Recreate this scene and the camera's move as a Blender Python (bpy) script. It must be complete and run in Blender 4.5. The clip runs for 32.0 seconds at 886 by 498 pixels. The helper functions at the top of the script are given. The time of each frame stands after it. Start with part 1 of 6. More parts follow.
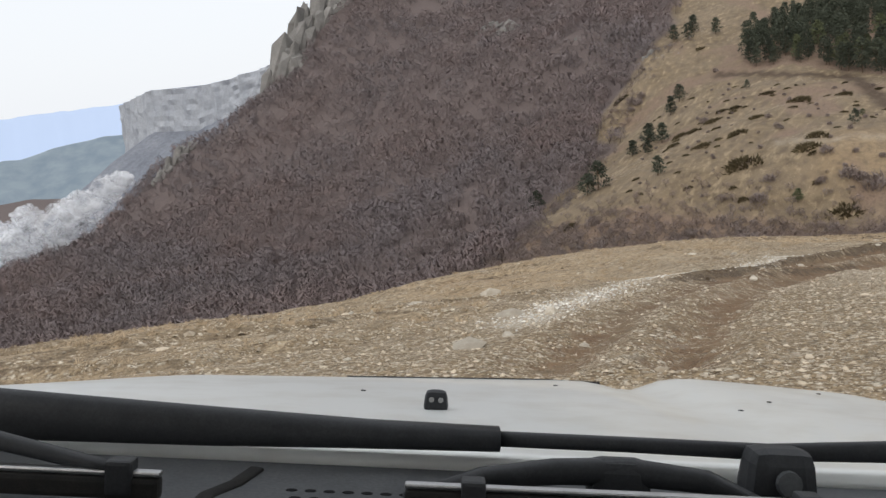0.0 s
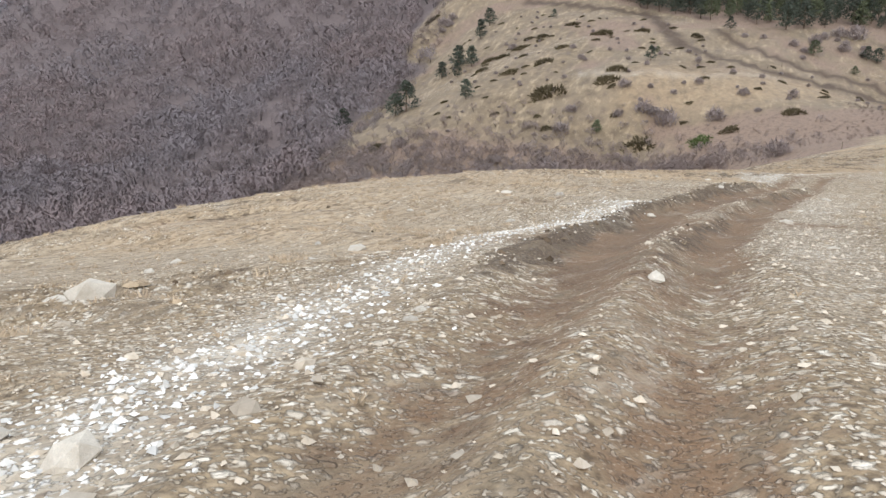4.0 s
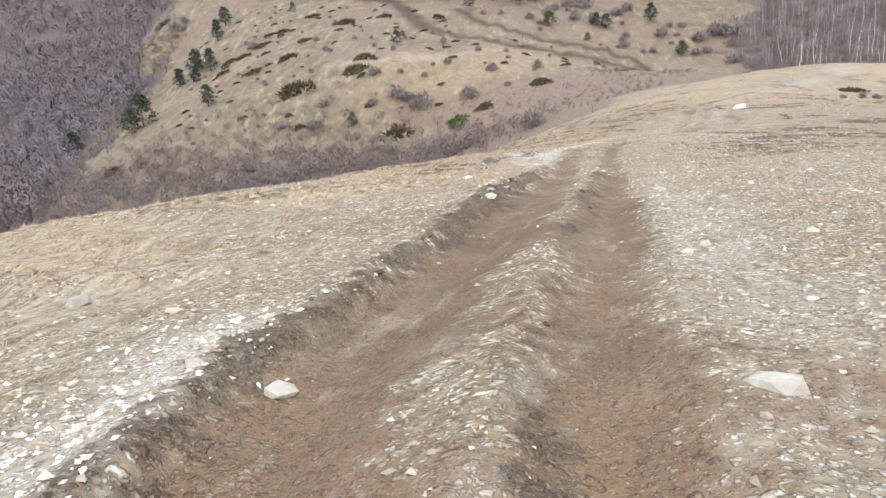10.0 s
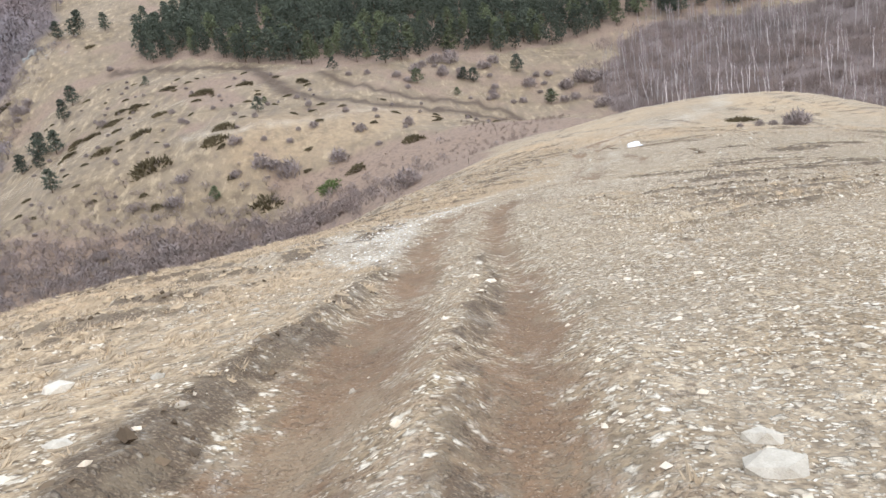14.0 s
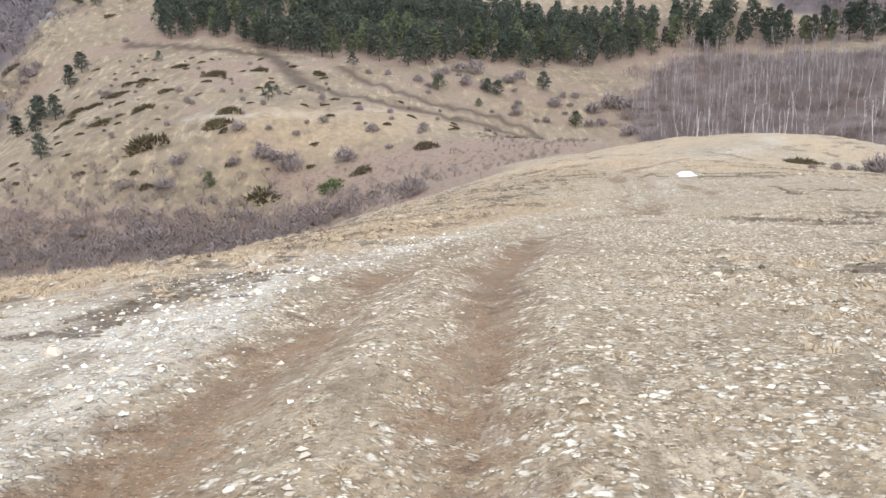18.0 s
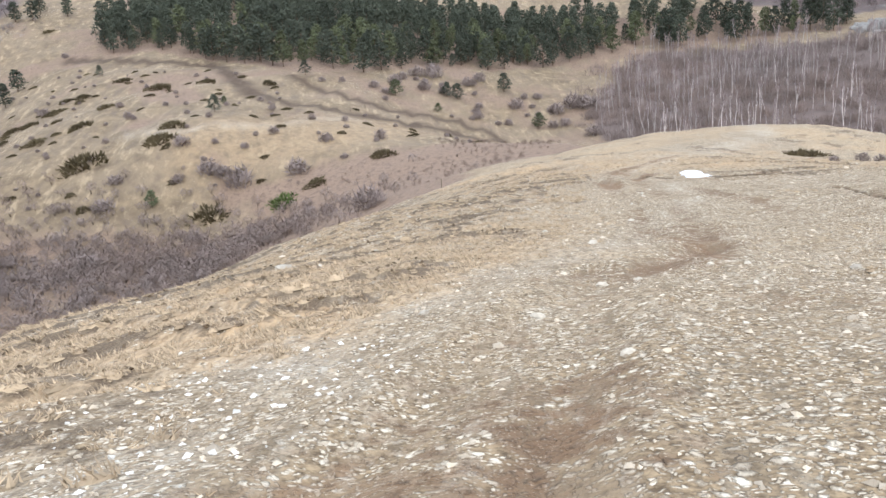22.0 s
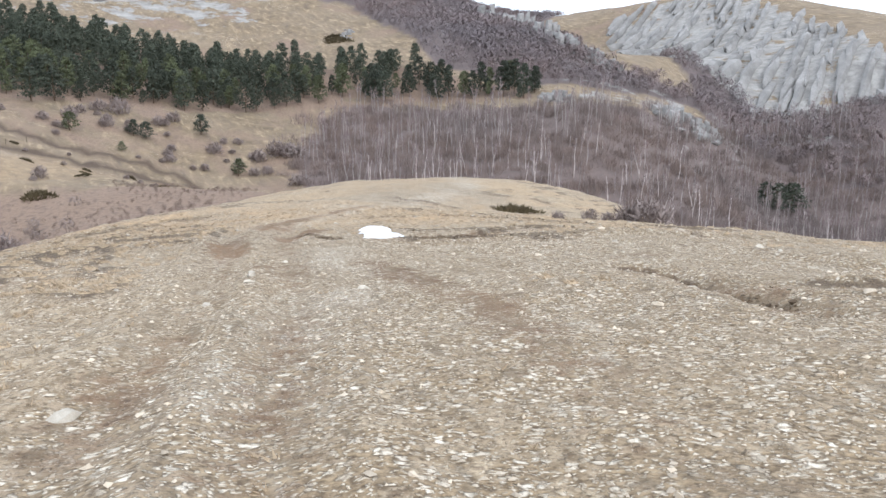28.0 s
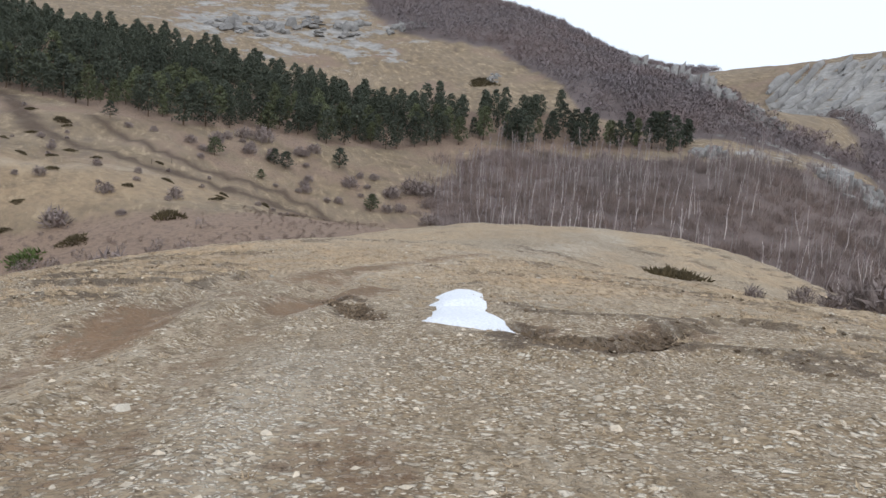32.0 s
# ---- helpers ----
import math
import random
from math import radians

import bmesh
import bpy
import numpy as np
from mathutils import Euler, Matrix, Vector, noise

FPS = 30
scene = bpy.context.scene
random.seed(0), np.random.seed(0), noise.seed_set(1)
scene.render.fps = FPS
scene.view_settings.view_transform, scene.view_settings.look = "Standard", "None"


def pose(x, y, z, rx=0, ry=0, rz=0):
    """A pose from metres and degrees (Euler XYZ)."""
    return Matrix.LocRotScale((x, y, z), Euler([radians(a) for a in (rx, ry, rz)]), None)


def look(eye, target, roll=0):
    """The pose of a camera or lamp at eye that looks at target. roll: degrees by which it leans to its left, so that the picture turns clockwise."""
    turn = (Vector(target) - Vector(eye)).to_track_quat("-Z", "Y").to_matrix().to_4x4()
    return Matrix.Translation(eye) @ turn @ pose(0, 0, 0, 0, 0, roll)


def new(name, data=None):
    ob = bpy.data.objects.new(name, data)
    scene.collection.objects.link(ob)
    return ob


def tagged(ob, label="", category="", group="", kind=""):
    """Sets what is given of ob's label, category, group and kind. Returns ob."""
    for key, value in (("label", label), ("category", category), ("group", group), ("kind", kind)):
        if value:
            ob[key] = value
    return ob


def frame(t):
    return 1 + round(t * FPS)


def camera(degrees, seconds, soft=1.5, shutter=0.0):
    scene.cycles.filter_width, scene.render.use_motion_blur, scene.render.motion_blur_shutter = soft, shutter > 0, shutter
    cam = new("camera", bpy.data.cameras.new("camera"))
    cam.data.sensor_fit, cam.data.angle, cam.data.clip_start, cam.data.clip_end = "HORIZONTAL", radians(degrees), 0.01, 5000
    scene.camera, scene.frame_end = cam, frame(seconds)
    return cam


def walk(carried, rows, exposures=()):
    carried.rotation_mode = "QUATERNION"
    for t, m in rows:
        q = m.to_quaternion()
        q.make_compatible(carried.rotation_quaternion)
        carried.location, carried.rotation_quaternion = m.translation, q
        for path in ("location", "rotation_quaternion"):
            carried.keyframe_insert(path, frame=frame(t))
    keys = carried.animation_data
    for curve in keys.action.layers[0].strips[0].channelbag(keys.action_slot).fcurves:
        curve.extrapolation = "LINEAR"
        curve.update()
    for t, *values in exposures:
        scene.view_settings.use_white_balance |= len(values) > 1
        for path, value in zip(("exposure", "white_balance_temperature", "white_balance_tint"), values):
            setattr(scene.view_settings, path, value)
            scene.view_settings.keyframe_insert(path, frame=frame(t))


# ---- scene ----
cam = camera(57.68, 32.0)
PATH = [
    (0, pose(-0.000, 0.000, 1.600, 79.34, 4.89, -0.24)),
    (0.5, pose(0.183, 1.367, 1.381, 78.73, 2.73, -2.52)),
    (1, pose(0.426, 2.846, 1.065, 76.83, 3.76, -2.70)),
    (1.5, pose(0.701, 4.219, 0.837, 76.20, 3.23, -4.49)),
    (2, pose(0.902, 5.428, 0.629, 75.23, -0.46, -4.93)),
    (2.5, pose(1.281, 6.505, 0.430, 74.99, 0.65, -7.60)),
    (3, pose(1.763, 7.695, 0.133, 72.64, 2.53, -10.18)),
    (3.5, pose(2.129, 8.798, -0.049, 72.93, -0.06, -11.86)),
    (5.5, pose(4.126, 12.608, -0.369, 72.61, 3.09, -18.74)),
    (6, pose(4.690, 13.766, -0.596, 72.83, 1.04, -20.47)),
    (6.5, pose(5.409, 14.844, -0.812, 73.24, 4.03, -21.60)),
    (7, pose(6.039, 15.958, -1.077, 73.81, 2.94, -22.83)),
    (7.5, pose(6.737, 17.131, -1.343, 72.44, 2.52, -24.06)),
    (8, pose(7.584, 18.329, -1.633, 71.23, 3.58, -26.23)),
    (8.5, pose(8.380, 19.522, -1.896, 71.64, 2.51, -27.41)),
    (9, pose(9.285, 20.752, -2.240, 71.98, 3.86, -28.00)),
    (9.5, pose(10.234, 22.086, -2.544, 71.73, 3.56, -29.55)),
    (10, pose(11.110, 23.314, -2.798, 72.19, 4.39, -30.44)),
    (10.5, pose(12.147, 24.735, -3.089, 73.17, 4.12, -30.92)),
    (11, pose(13.333, 26.157, -3.411, 73.91, 6.39, -32.01)),
    (11.5, pose(14.510, 27.620, -3.755, 73.58, 7.19, -32.56)),
    (12, pose(15.762, 29.057, -4.071, 73.71, 7.98, -34.35)),
    (12.5, pose(17.090, 30.529, -4.375, 74.49, 8.60, -35.59)),
    (13, pose(18.456, 32.010, -4.735, 74.01, 8.73, -37.02)),
    (13.5, pose(19.949, 33.572, -5.093, 75.51, 9.21, -38.13)),
    (14, pose(21.401, 35.116, -5.469, 75.54, 7.63, -39.50)),
    (14.5, pose(22.842, 36.638, -5.850, 75.76, 7.64, -39.77)),
    (15, pose(24.210, 38.137, -6.215, 76.21, 6.86, -40.23)),
    (15.5, pose(25.446, 39.552, -6.592, 76.20, 5.99, -38.34)),
    (17.5, pose(30.412, 44.881, -7.895, 76.62, 5.11, -37.50)),
    (18, pose(31.610, 46.289, -8.154, 76.59, 1.35, -37.48)),
    (18.5, pose(32.807, 47.656, -8.374, 76.25, 0.97, -37.37)),
    (19, pose(33.902, 48.930, -8.613, 77.65, 0.77, -36.75)),
    (19.5, pose(35.091, 50.271, -8.866, 77.34, -0.39, -37.10)),
    (20, pose(36.408, 51.641, -9.086, 78.30, 1.53, -38.13)),
    (20.5, pose(37.494, 52.843, -9.206, 79.07, 0.51, -39.32)),
    (21, pose(38.458, 53.872, -9.433, 79.82, 2.11, -38.30)),
    (21.5, pose(39.446, 54.849, -9.612, 78.99, 2.27, -38.75)),
    (22, pose(40.368, 55.739, -9.828, 77.01, 3.29, -40.32)),
    (22.5, pose(41.353, 56.585, -9.944, 75.69, 1.81, -43.33)),
    (23, pose(42.370, 57.355, -10.133, 77.00, 1.51, -44.18)),
    (23.5, pose(43.494, 58.096, -10.396, 78.62, 3.84, -45.60)),
    (24, pose(44.597, 58.914, -10.515, 79.19, 0.21, -49.46)),
    (24.5, pose(45.891, 59.585, -10.760, 77.87, 4.24, -49.35)),
    (25, pose(47.345, 60.403, -11.035, 79.25, 3.66, -53.05)),
    (25.5, pose(48.767, 61.105, -11.311, 78.78, 5.70, -55.23)),
    (26, pose(50.009, 61.854, -11.496, 78.47, 2.60, -57.21)),
    (26.5, pose(51.514, 62.741, -11.631, 79.96, 1.40, -58.28)),
    (28.5, pose(58.225, 65.951, -12.684, 80.21, -2.52, -61.26)),
    (29, pose(59.742, 66.722, -12.870, 80.28, -4.87, -61.32)),
    (29.5, pose(61.259, 67.496, -13.018, 81.20, -5.06, -60.97)),
    (30, pose(62.646, 68.271, -13.140, 82.63, -6.42, -59.42)),
    (30.5, pose(63.980, 69.082, -13.246, 83.99, -6.05, -57.55)),
    (31, pose(65.442, 70.019, -13.482, 83.07, -5.89, -55.57)),
    (31.5, pose(66.695, 71.012, -13.575, 82.36, -7.91, -53.36)),
    (32, pose(67.888, 71.826, -13.745, 83.13, -4.56, -50.19)),
]
walk(cam, PATH, [(0, -0.2, 6600, 10), (1, 0.0, 6400, 10), (2, 0.18, 6200, 10), (6, 0.6, 6000, 10), (12, 0.7, 5900, 10), (25, 0.74, 5900, 10), (29, 0.45, 5850, 10), (31, 0.08, 5950, 10), (32, -0.05, 6000, 10)])


# ---- light ----
world = bpy.data.worlds.new("sky")
scene.world = world
world.use_nodes = True
wn, wl = world.node_tree.nodes, world.node_tree.links
sky = wn.new("ShaderNodeTexSky")
sky.sky_type, sky.sun_disc = "NISHITA", False
sky.sun_elevation, sky.sun_rotation = radians(38), radians(200)
sky.air_density, sky.dust_density, sky.ozone_density = 1.0, 4.0, 1.0
veil = wn.new("ShaderNodeMix")
veil.data_type = "RGBA"
veil.inputs[0].default_value = 0.8
wl.new(sky.outputs[0], veil.inputs[6])
veil.inputs[7].default_value = (12.4, 12.9, 13.6, 1)
wl.new(veil.outputs[2], wn["Background"].inputs[0])
wn["Background"].inputs[1].default_value = 0.1
sun = new("sun", bpy.data.lights.new("sun", "SUN"))
sun.data.energy, sun.data.angle, sun.data.color = 0.9, radians(14), (1.0, 0.985, 0.965)
sun.matrix_world = look((0, 0, 300), (0 - 300 * math.sin(radians(200)) / math.tan(radians(38)), 0 - 300 * math.cos(radians(200)) / math.tan(radians(38)), 0))

# ---- materials ----


def material(name, rough_value=0.9, metal=0.0):
    m = bpy.data.materials.new(name)
    m.use_nodes = True
    b = m.node_tree.nodes["Principled BSDF"]
    b.inputs["Roughness"].default_value, b.inputs["Metallic"].default_value = rough_value, metal
    b.inputs["Specular IOR Level"].default_value = 0.25
    return m, m.node_tree.nodes, m.node_tree.links, b


def noise_node(n, l, coord, scale, detail=4.0, rough_value=0.6):
    t = n.new("ShaderNodeTexNoise")
    t.inputs["Scale"].default_value, t.inputs["Detail"].default_value, t.inputs["Roughness"].default_value = scale, detail, rough_value
    l.new(coord, t.inputs["Vector"])
    return t.outputs["Fac"]


def ramp_node(n, l, fac, low, high, a=0.0, b=1.0):
    r = n.new("ShaderNodeMapRange")
    l.new(fac, r.inputs[0])
    for i, v in enumerate((low, high, a, b)):
        r.inputs[i + 1].default_value = v
    return r.outputs[0]


def mix_node(n, l, fac, a, b, how="MIX"):
    x = n.new("ShaderNodeMix")
    x.data_type, x.blend_type = "RGBA", how
    for socket, v in ((x.inputs[0], fac), (x.inputs[6], a), (x.inputs[7], b)):
        if isinstance(v, (int, float)):
            socket.default_value = v
        elif isinstance(v, tuple):
            socket.default_value = (*v, 1)
        else:
            l.new(v, socket)
    return x.outputs[2]


def sum_node(n, l, a, b, how="MULTIPLY"):
    x = n.new("ShaderNodeMath")
    x.operation, x.use_clamp = how, True
    for socket, v in zip(x.inputs, (a, b)):
        if isinstance(v, (int, float)):
            socket.default_value = v
        else:
            l.new(v, socket)
    return x.outputs[0]


def bump_node(n, l, b, height, strength, distance):
    x = n.new("ShaderNodeBump")
    x.inputs["Strength"].default_value, x.inputs["Distance"].default_value = strength, distance
    l.new(height, x.inputs["Height"])
    l.new(x.outputs[0], b.inputs["Normal"])


def grainy(name, a, b_colour, scale, rough_value=0.9, vary=0.25, bump=0.3, island=False, metal=0.0, depth=0.02):
    """Two tones by noise at two scales, and a change of brightness from piece to piece."""
    m, n, l, b = material(name, rough_value, metal)
    c = n.new("ShaderNodeTexCoord").outputs["Object"]
    big, fine = noise_node(n, l, c, scale, 5), noise_node(n, l, c, scale * 9, 3)
    col = mix_node(n, l, ramp_node(n, l, big, 0.3, 0.7), a, b_colour)
    col = mix_node(n, l, ramp_node(n, l, fine, 0.3, 0.7, 0.0, 0.5), col, tuple(0.55 * v for v in a))
    if island:
        seed = n.new("ShaderNodeNewGeometry").outputs["Random Per Island"]
    else:
        seed = n.new("ShaderNodeObjectInfo").outputs["Random"]
    hsv = n.new("ShaderNodeHueSaturation")
    l.new(col, hsv.inputs["Color"])
    l.new(ramp_node(n, l, seed, 0, 1, 1 - vary, 1 + vary), hsv.inputs["Value"])
    l.new(hsv.outputs[0], b.inputs["Base Color"])
    bump_node(n, l, b, fine, bump, depth)
    return m


PINE_NEEDLES = grainy("pine_needles", (0.052, 0.062, 0.045), (0.085, 0.092, 0.061), 0.5, 0.8, 0.3)
YOUNG_NEEDLES = grainy("young_needles", (0.09, 0.104, 0.053), (0.138, 0.146, 0.075), 0.5, 0.8, 0.25)
PINE_BARK = grainy("pine_bark", (0.11, 0.075, 0.05), (0.17, 0.11, 0.07), 1.5, 0.95, 0.2)
BIRCH_BARK = grainy("birch_bark", (0.68, 0.61, 0.56), (0.38, 0.32, 0.29), 0.5, 0.9, 0.45)
BIRCH_TWIGS = grainy("birch_twigs", (0.2, 0.155, 0.15), (0.27, 0.205, 0.19), 0.5, 0.95, 0.3)


def twig_material(name, grey, brown, shade):
    """Twig mass of leafless crowns: grey or brown by the stand, lighter or darker from crown to crown, with fine twig relief."""
    m, n, l, b = material(name, 0.95)
    c = n.new("ShaderNodeTexCoord").outputs["Object"]
    stand, fine, twig = noise_node(n, l, c, 0.011, 4), noise_node(n, l, c, 0.5, 4, 0.7), noise_node(n, l, c, 2.4, 3, 0.7)
    col = mix_node(n, l, ramp_node(n, l, stand, 0.4, 0.6), grey, brown)
    col = mix_node(n, l, ramp_node(n, l, fine, 0.45, 0.7, 0.0, 0.3), col, shade)
    col = mix_node(n, l, ramp_node(n, l, twig, 0.45, 0.65, 0.0, 0.4), col, shade)
    crown = noise_node(n, l, c, 0.13, 2, 0.4)
    l.new(mix_node(n, l, ramp_node(n, l, crown, 0.38, 0.62, 0.0, 0.4), col, shade), b.inputs["Base Color"])
    bump_node(n, l, b, sum_node(n, l, fine, sum_node(n, l, twig, 0.5), "ADD"), 0.6, 0.5)
    return m


BARE_TWIGS = twig_material("bare_twigs", (0.238, 0.205, 0.205), (0.268, 0.205, 0.19), (0.12, 0.098, 0.095))
SHRUB_TWIGS = twig_material("shrub_twigs", (0.26, 0.222, 0.208), (0.29, 0.22, 0.185), (0.13, 0.103, 0.093))
HEATH_TWIGS = twig_material("heath_twigs", (0.235, 0.172, 0.138), (0.27, 0.19, 0.146), (0.12, 0.086, 0.07))
JUNIPER = grainy("juniper", (0.088, 0.072, 0.038), (0.125, 0.094, 0.05), 0.5, 0.9, 0.25)
JUNIPER_GREEN = grainy("juniper_green", (0.1, 0.135, 0.045), (0.14, 0.17, 0.06), 0.5, 0.9, 0.2)
LIMESTONE = grainy("limestone", (0.33, 0.316, 0.295), (0.19, 0.18, 0.167), 0.06, 0.9, 0.15, 0.8, depth=0.6)
CHIPS = grainy("limestone_chips", (0.63, 0.54, 0.42), (0.47, 0.385, 0.28), 3.0, 0.9, 0.35, 0.4, island=True)
WHITE_CHIPS = grainy("white_limestone_chips", (0.83, 0.8, 0.73), (0.68, 0.63, 0.55), 3.0, 0.9, 0.3, 0.4, island=True)
BOULDER = grainy("weathered_stone", (0.62, 0.56, 0.46), (0.42, 0.36, 0.28), 3.0, 0.9, 0.25, 0.5)
STRAW = grainy("dry_grass", (0.47, 0.36, 0.235), (0.37, 0.28, 0.18), 0.8, 0.95, 0.3, island=True)
SOD = grainy("torn_sod", (0.12, 0.085, 0.055), (0.2, 0.145, 0.09), 1.0, 0.95, 0.4, island=True)
SNOW = grainy("old_snow", (0.85, 0.86, 0.88), (0.8, 0.81, 0.83), 2.0, 0.7, 0.03, 0.2)
POST_WOOD = grainy("post_wood", (0.16, 0.12, 0.08), (0.1, 0.08, 0.06), 6.0, 0.9, 0.2)


def ground_material():
    m, n, l, b = material("hillside")
    c = n.new("ShaderNodeTexCoord").outputs["Object"]

    def mask(name):
        a = n.new("ShaderNodeAttribute")
        a.attribute_name = name
        return a.outputs["Fac"]
    wide, mid, fine, chip = (noise_node(n, l, c, s, d, r) for s, d, r in ((0.035, 5, 0.6), (0.5, 5, 0.65), (3.5, 4, 0.6), (14, 3, 0.6)))
    streak = n.new("ShaderNodeMapping")
    streak.inputs["Rotation"].default_value = (0, 0, 0.76)
    streak.vector_type = "TEXTURE"
    streak.inputs["Scale"].default_value = (1.0, 0.31, 1.0)
    l.new(c, streak.inputs["Vector"])
    comb, speck = noise_node(n, l, streak.outputs[0], 2.6, 4, 0.65), noise_node(n, l, c, 34, 2, 0.6)
    grass = mix_node(n, l, ramp_node(n, l, mid, 0.35, 0.65), (0.4, 0.3, 0.185), (0.53, 0.415, 0.27))
    grass = mix_node(n, l, ramp_node(n, l, wide, 0.4, 0.62, 0, 0.8), grass, (0.36, 0.3, 0.225))
    grass = mix_node(n, l, ramp_node(n, l, comb, 0.44, 0.62, 0, 0.85), grass, (0.17, 0.122, 0.07))
    grass = mix_node(n, l, ramp_node(n, l, chip, 0.5, 0.7, 0, 0.6), grass, (0.15, 0.11, 0.068))
    grass = mix_node(n, l, ramp_node(n, l, speck, 0.6, 0.7, 0, 0.7), grass, (0.62, 0.55, 0.43))
    orange = sum_node(n, l, mask("orange"), ramp_node(n, l, mid, 0.3, 0.6))
    grass = mix_node(n, l, orange, grass, mix_node(n, l, ramp_node(n, l, comb, 0.4, 0.65), (0.5, 0.35, 0.2), (0.31, 0.21, 0.115)))
    turf = mix_node(n, l, ramp_node(n, l, noise_node(n, l, c, 0.22, 6, 0.7), 0.35, 0.62), (0.255, 0.19, 0.116), (0.138, 0.102, 0.066))
    rill = n.new("ShaderNodeMapping")
    rill.inputs["Rotation"].default_value = (0, 0, 1.0)
    rill.vector_type = "TEXTURE"
    rill.inputs["Scale"].default_value = (4.5, 1.0, 1.0)
    l.new(c, rill.inputs["Vector"])
    rills = noise_node(n, l, rill.outputs[0], 0.3, 5, 0.65)
    turf = mix_node(n, l, ramp_node(n, l, wide, 0.42, 0.6, 0, 0.6), turf, (0.24, 0.185, 0.125))
    turf = mix_node(n, l, ramp_node(n, l, rills, 0.54, 0.66, 0, 0.75), turf, (0.37, 0.285, 0.18))
    turf = mix_node(n, l, ramp_node(n, l, rills, 0.46, 0.34, 0, 0.7), turf, (0.14, 0.105, 0.078))
    turf = mix_node(n, l, sum_node(n, l, orange, 0.75), turf, (0.35, 0.25, 0.15))
    grass = mix_node(n, l, mask("turf"), grass, turf)
    warp = n.new("ShaderNodeTexNoise")
    warp.inputs["Scale"].default_value, warp.inputs["Detail"].default_value = 9.0, 3.0
    l.new(c, warp.inputs["Vector"])
    shift = n.new("ShaderNodeVectorMath")
    shift.operation = "SCALE"
    shift.inputs["Scale"].default_value = 0.14
    l.new(warp.outputs["Color"], shift.inputs[0])
    bent = n.new("ShaderNodeVectorMath")
    bent.operation = "ADD"
    l.new(c, bent.inputs[0]), l.new(shift.outputs[0], bent.inputs[1])

    def stones(scale, keep):
        """Pebble cells: their number from 0 to 1, and how much of a stone shows there."""
        v = n.new("ShaderNodeTexVoronoi")
        v.inputs["Scale"].default_value = scale
        l.new(bent.outputs[0], v.inputs["Vector"])
        sep = n.new("ShaderNodeSeparateColor")
        l.new(v.outputs["Color"], sep.inputs[0])
        there = sum_node(n, l, ramp_node(n, l, v.outputs["Distance"], 0.52, 0.3), ramp_node(n, l, sep.outputs[2], 1 - keep - 0.03, 1 - keep + 0.03))
        return sep.outputs[0], there
    tone, big = stones(10.0, 0.4)
    tone2, small = stones(22.0, 0.7)
    bed = mix_node(n, l, ramp_node(n, l, chip, 0.35, 0.65), (0.115, 0.08, 0.047), (0.37, 0.275, 0.165))
    pebble = mix_node(n, l, small, bed, mix_node(n, l, tone2, (0.38, 0.305, 0.21), (0.74, 0.645, 0.505)))
    pebble = mix_node(n, l, big, pebble, mix_node(n, l, tone, (0.44, 0.36, 0.26), (0.79, 0.7, 0.56)))
    height_of = sum_node(n, l, sum_node(n, l, big, 0.6), sum_node(n, l, small, 0.35), "ADD")
    share = sum_node(n, l, mask("gravel"), ramp_node(n, l, fine, 0.66, 0.34, -0.5, 0.5), "ADD")
    col = mix_node(n, l, ramp_node(n, l, share, 0.35, 0.6), grass, pebble)
    white = mix_node(n, l, small, (0.5, 0.43, 0.33), mix_node(n, l, tone2, (0.64, 0.59, 0.51), (0.86, 0.83, 0.77)))
    col = mix_node(n, l, sum_node(n, l, mask("white"), ramp_node(n, l, fine, 0.25, 0.5)), col, white)
    soil = mix_node(n, l, ramp_node(n, l, mid, 0.35, 0.65), (0.235, 0.143, 0.078), (0.15, 0.09, 0.05))
    soil = mix_node(n, l, ramp_node(n, l, chip, 0.52, 0.7, 0, 0.7), soil, (0.09, 0.06, 0.037))
    soil = mix_node(n, l, ramp_node(n, l, speck, 0.6, 0.7, 0, 0.6), soil, (0.45, 0.37, 0.27))
    share = sum_node(n, l, mask("soil"), ramp_node(n, l, fine, 0.3, 0.7, -0.35, 0.35), "ADD")
    col = mix_node(n, l, ramp_node(n, l, share, 0.25, 0.65, 0, 0.92), col, soil)
    # Dark cut soil, and the shade between grass clumps painted as colour.
    share = sum_node(n, l, mask("dark"), ramp_node(n, l, fine, 0.3, 0.7, -0.45, 0.4), "ADD")
    edge = mix_node(n, l, ramp_node(n, l, speck, 0.52, 0.68), (0.095, 0.066, 0.042), (0.24, 0.18, 0.115))
    col = mix_node(n, l, ramp_node(n, l, share, 0.25, 0.6, 0, 0.9), col, edge)
    bare = ramp_node(n, l, mask("turf"), 0.6, 0.1)
    patch, pale = noise_node(n, l, streak.outputs[0], 0.34, 6, 0.72), noise_node(n, l, streak.outputs[0], 0.75, 5, 0.7)
    col = mix_node(n, l, sum_node(n, l, bare, ramp_node(n, l, patch, 0.53, 0.64, 0, 0.55)), col, mix_node(n, l, chip, (0.17, 0.125, 0.078), (0.36, 0.275, 0.175)))
    ledge = noise_node(n, l, streak.outputs[0], 1.2, 4, 0.65)
    col = mix_node(n, l, sum_node(n, l, bare, ramp_node(n, l, ledge, 0.54, 0.66, 0, 0.62)), col, mix_node(n, l, chip, (0.11, 0.082, 0.052), (0.25, 0.19, 0.12)))
    col = mix_node(n, l, sum_node(n, l, bare, ramp_node(n, l, pale, 0.56, 0.68, 0, 0.35)), col, mix_node(n, l, small, (0.42, 0.36, 0.27), (0.72, 0.66, 0.56)))
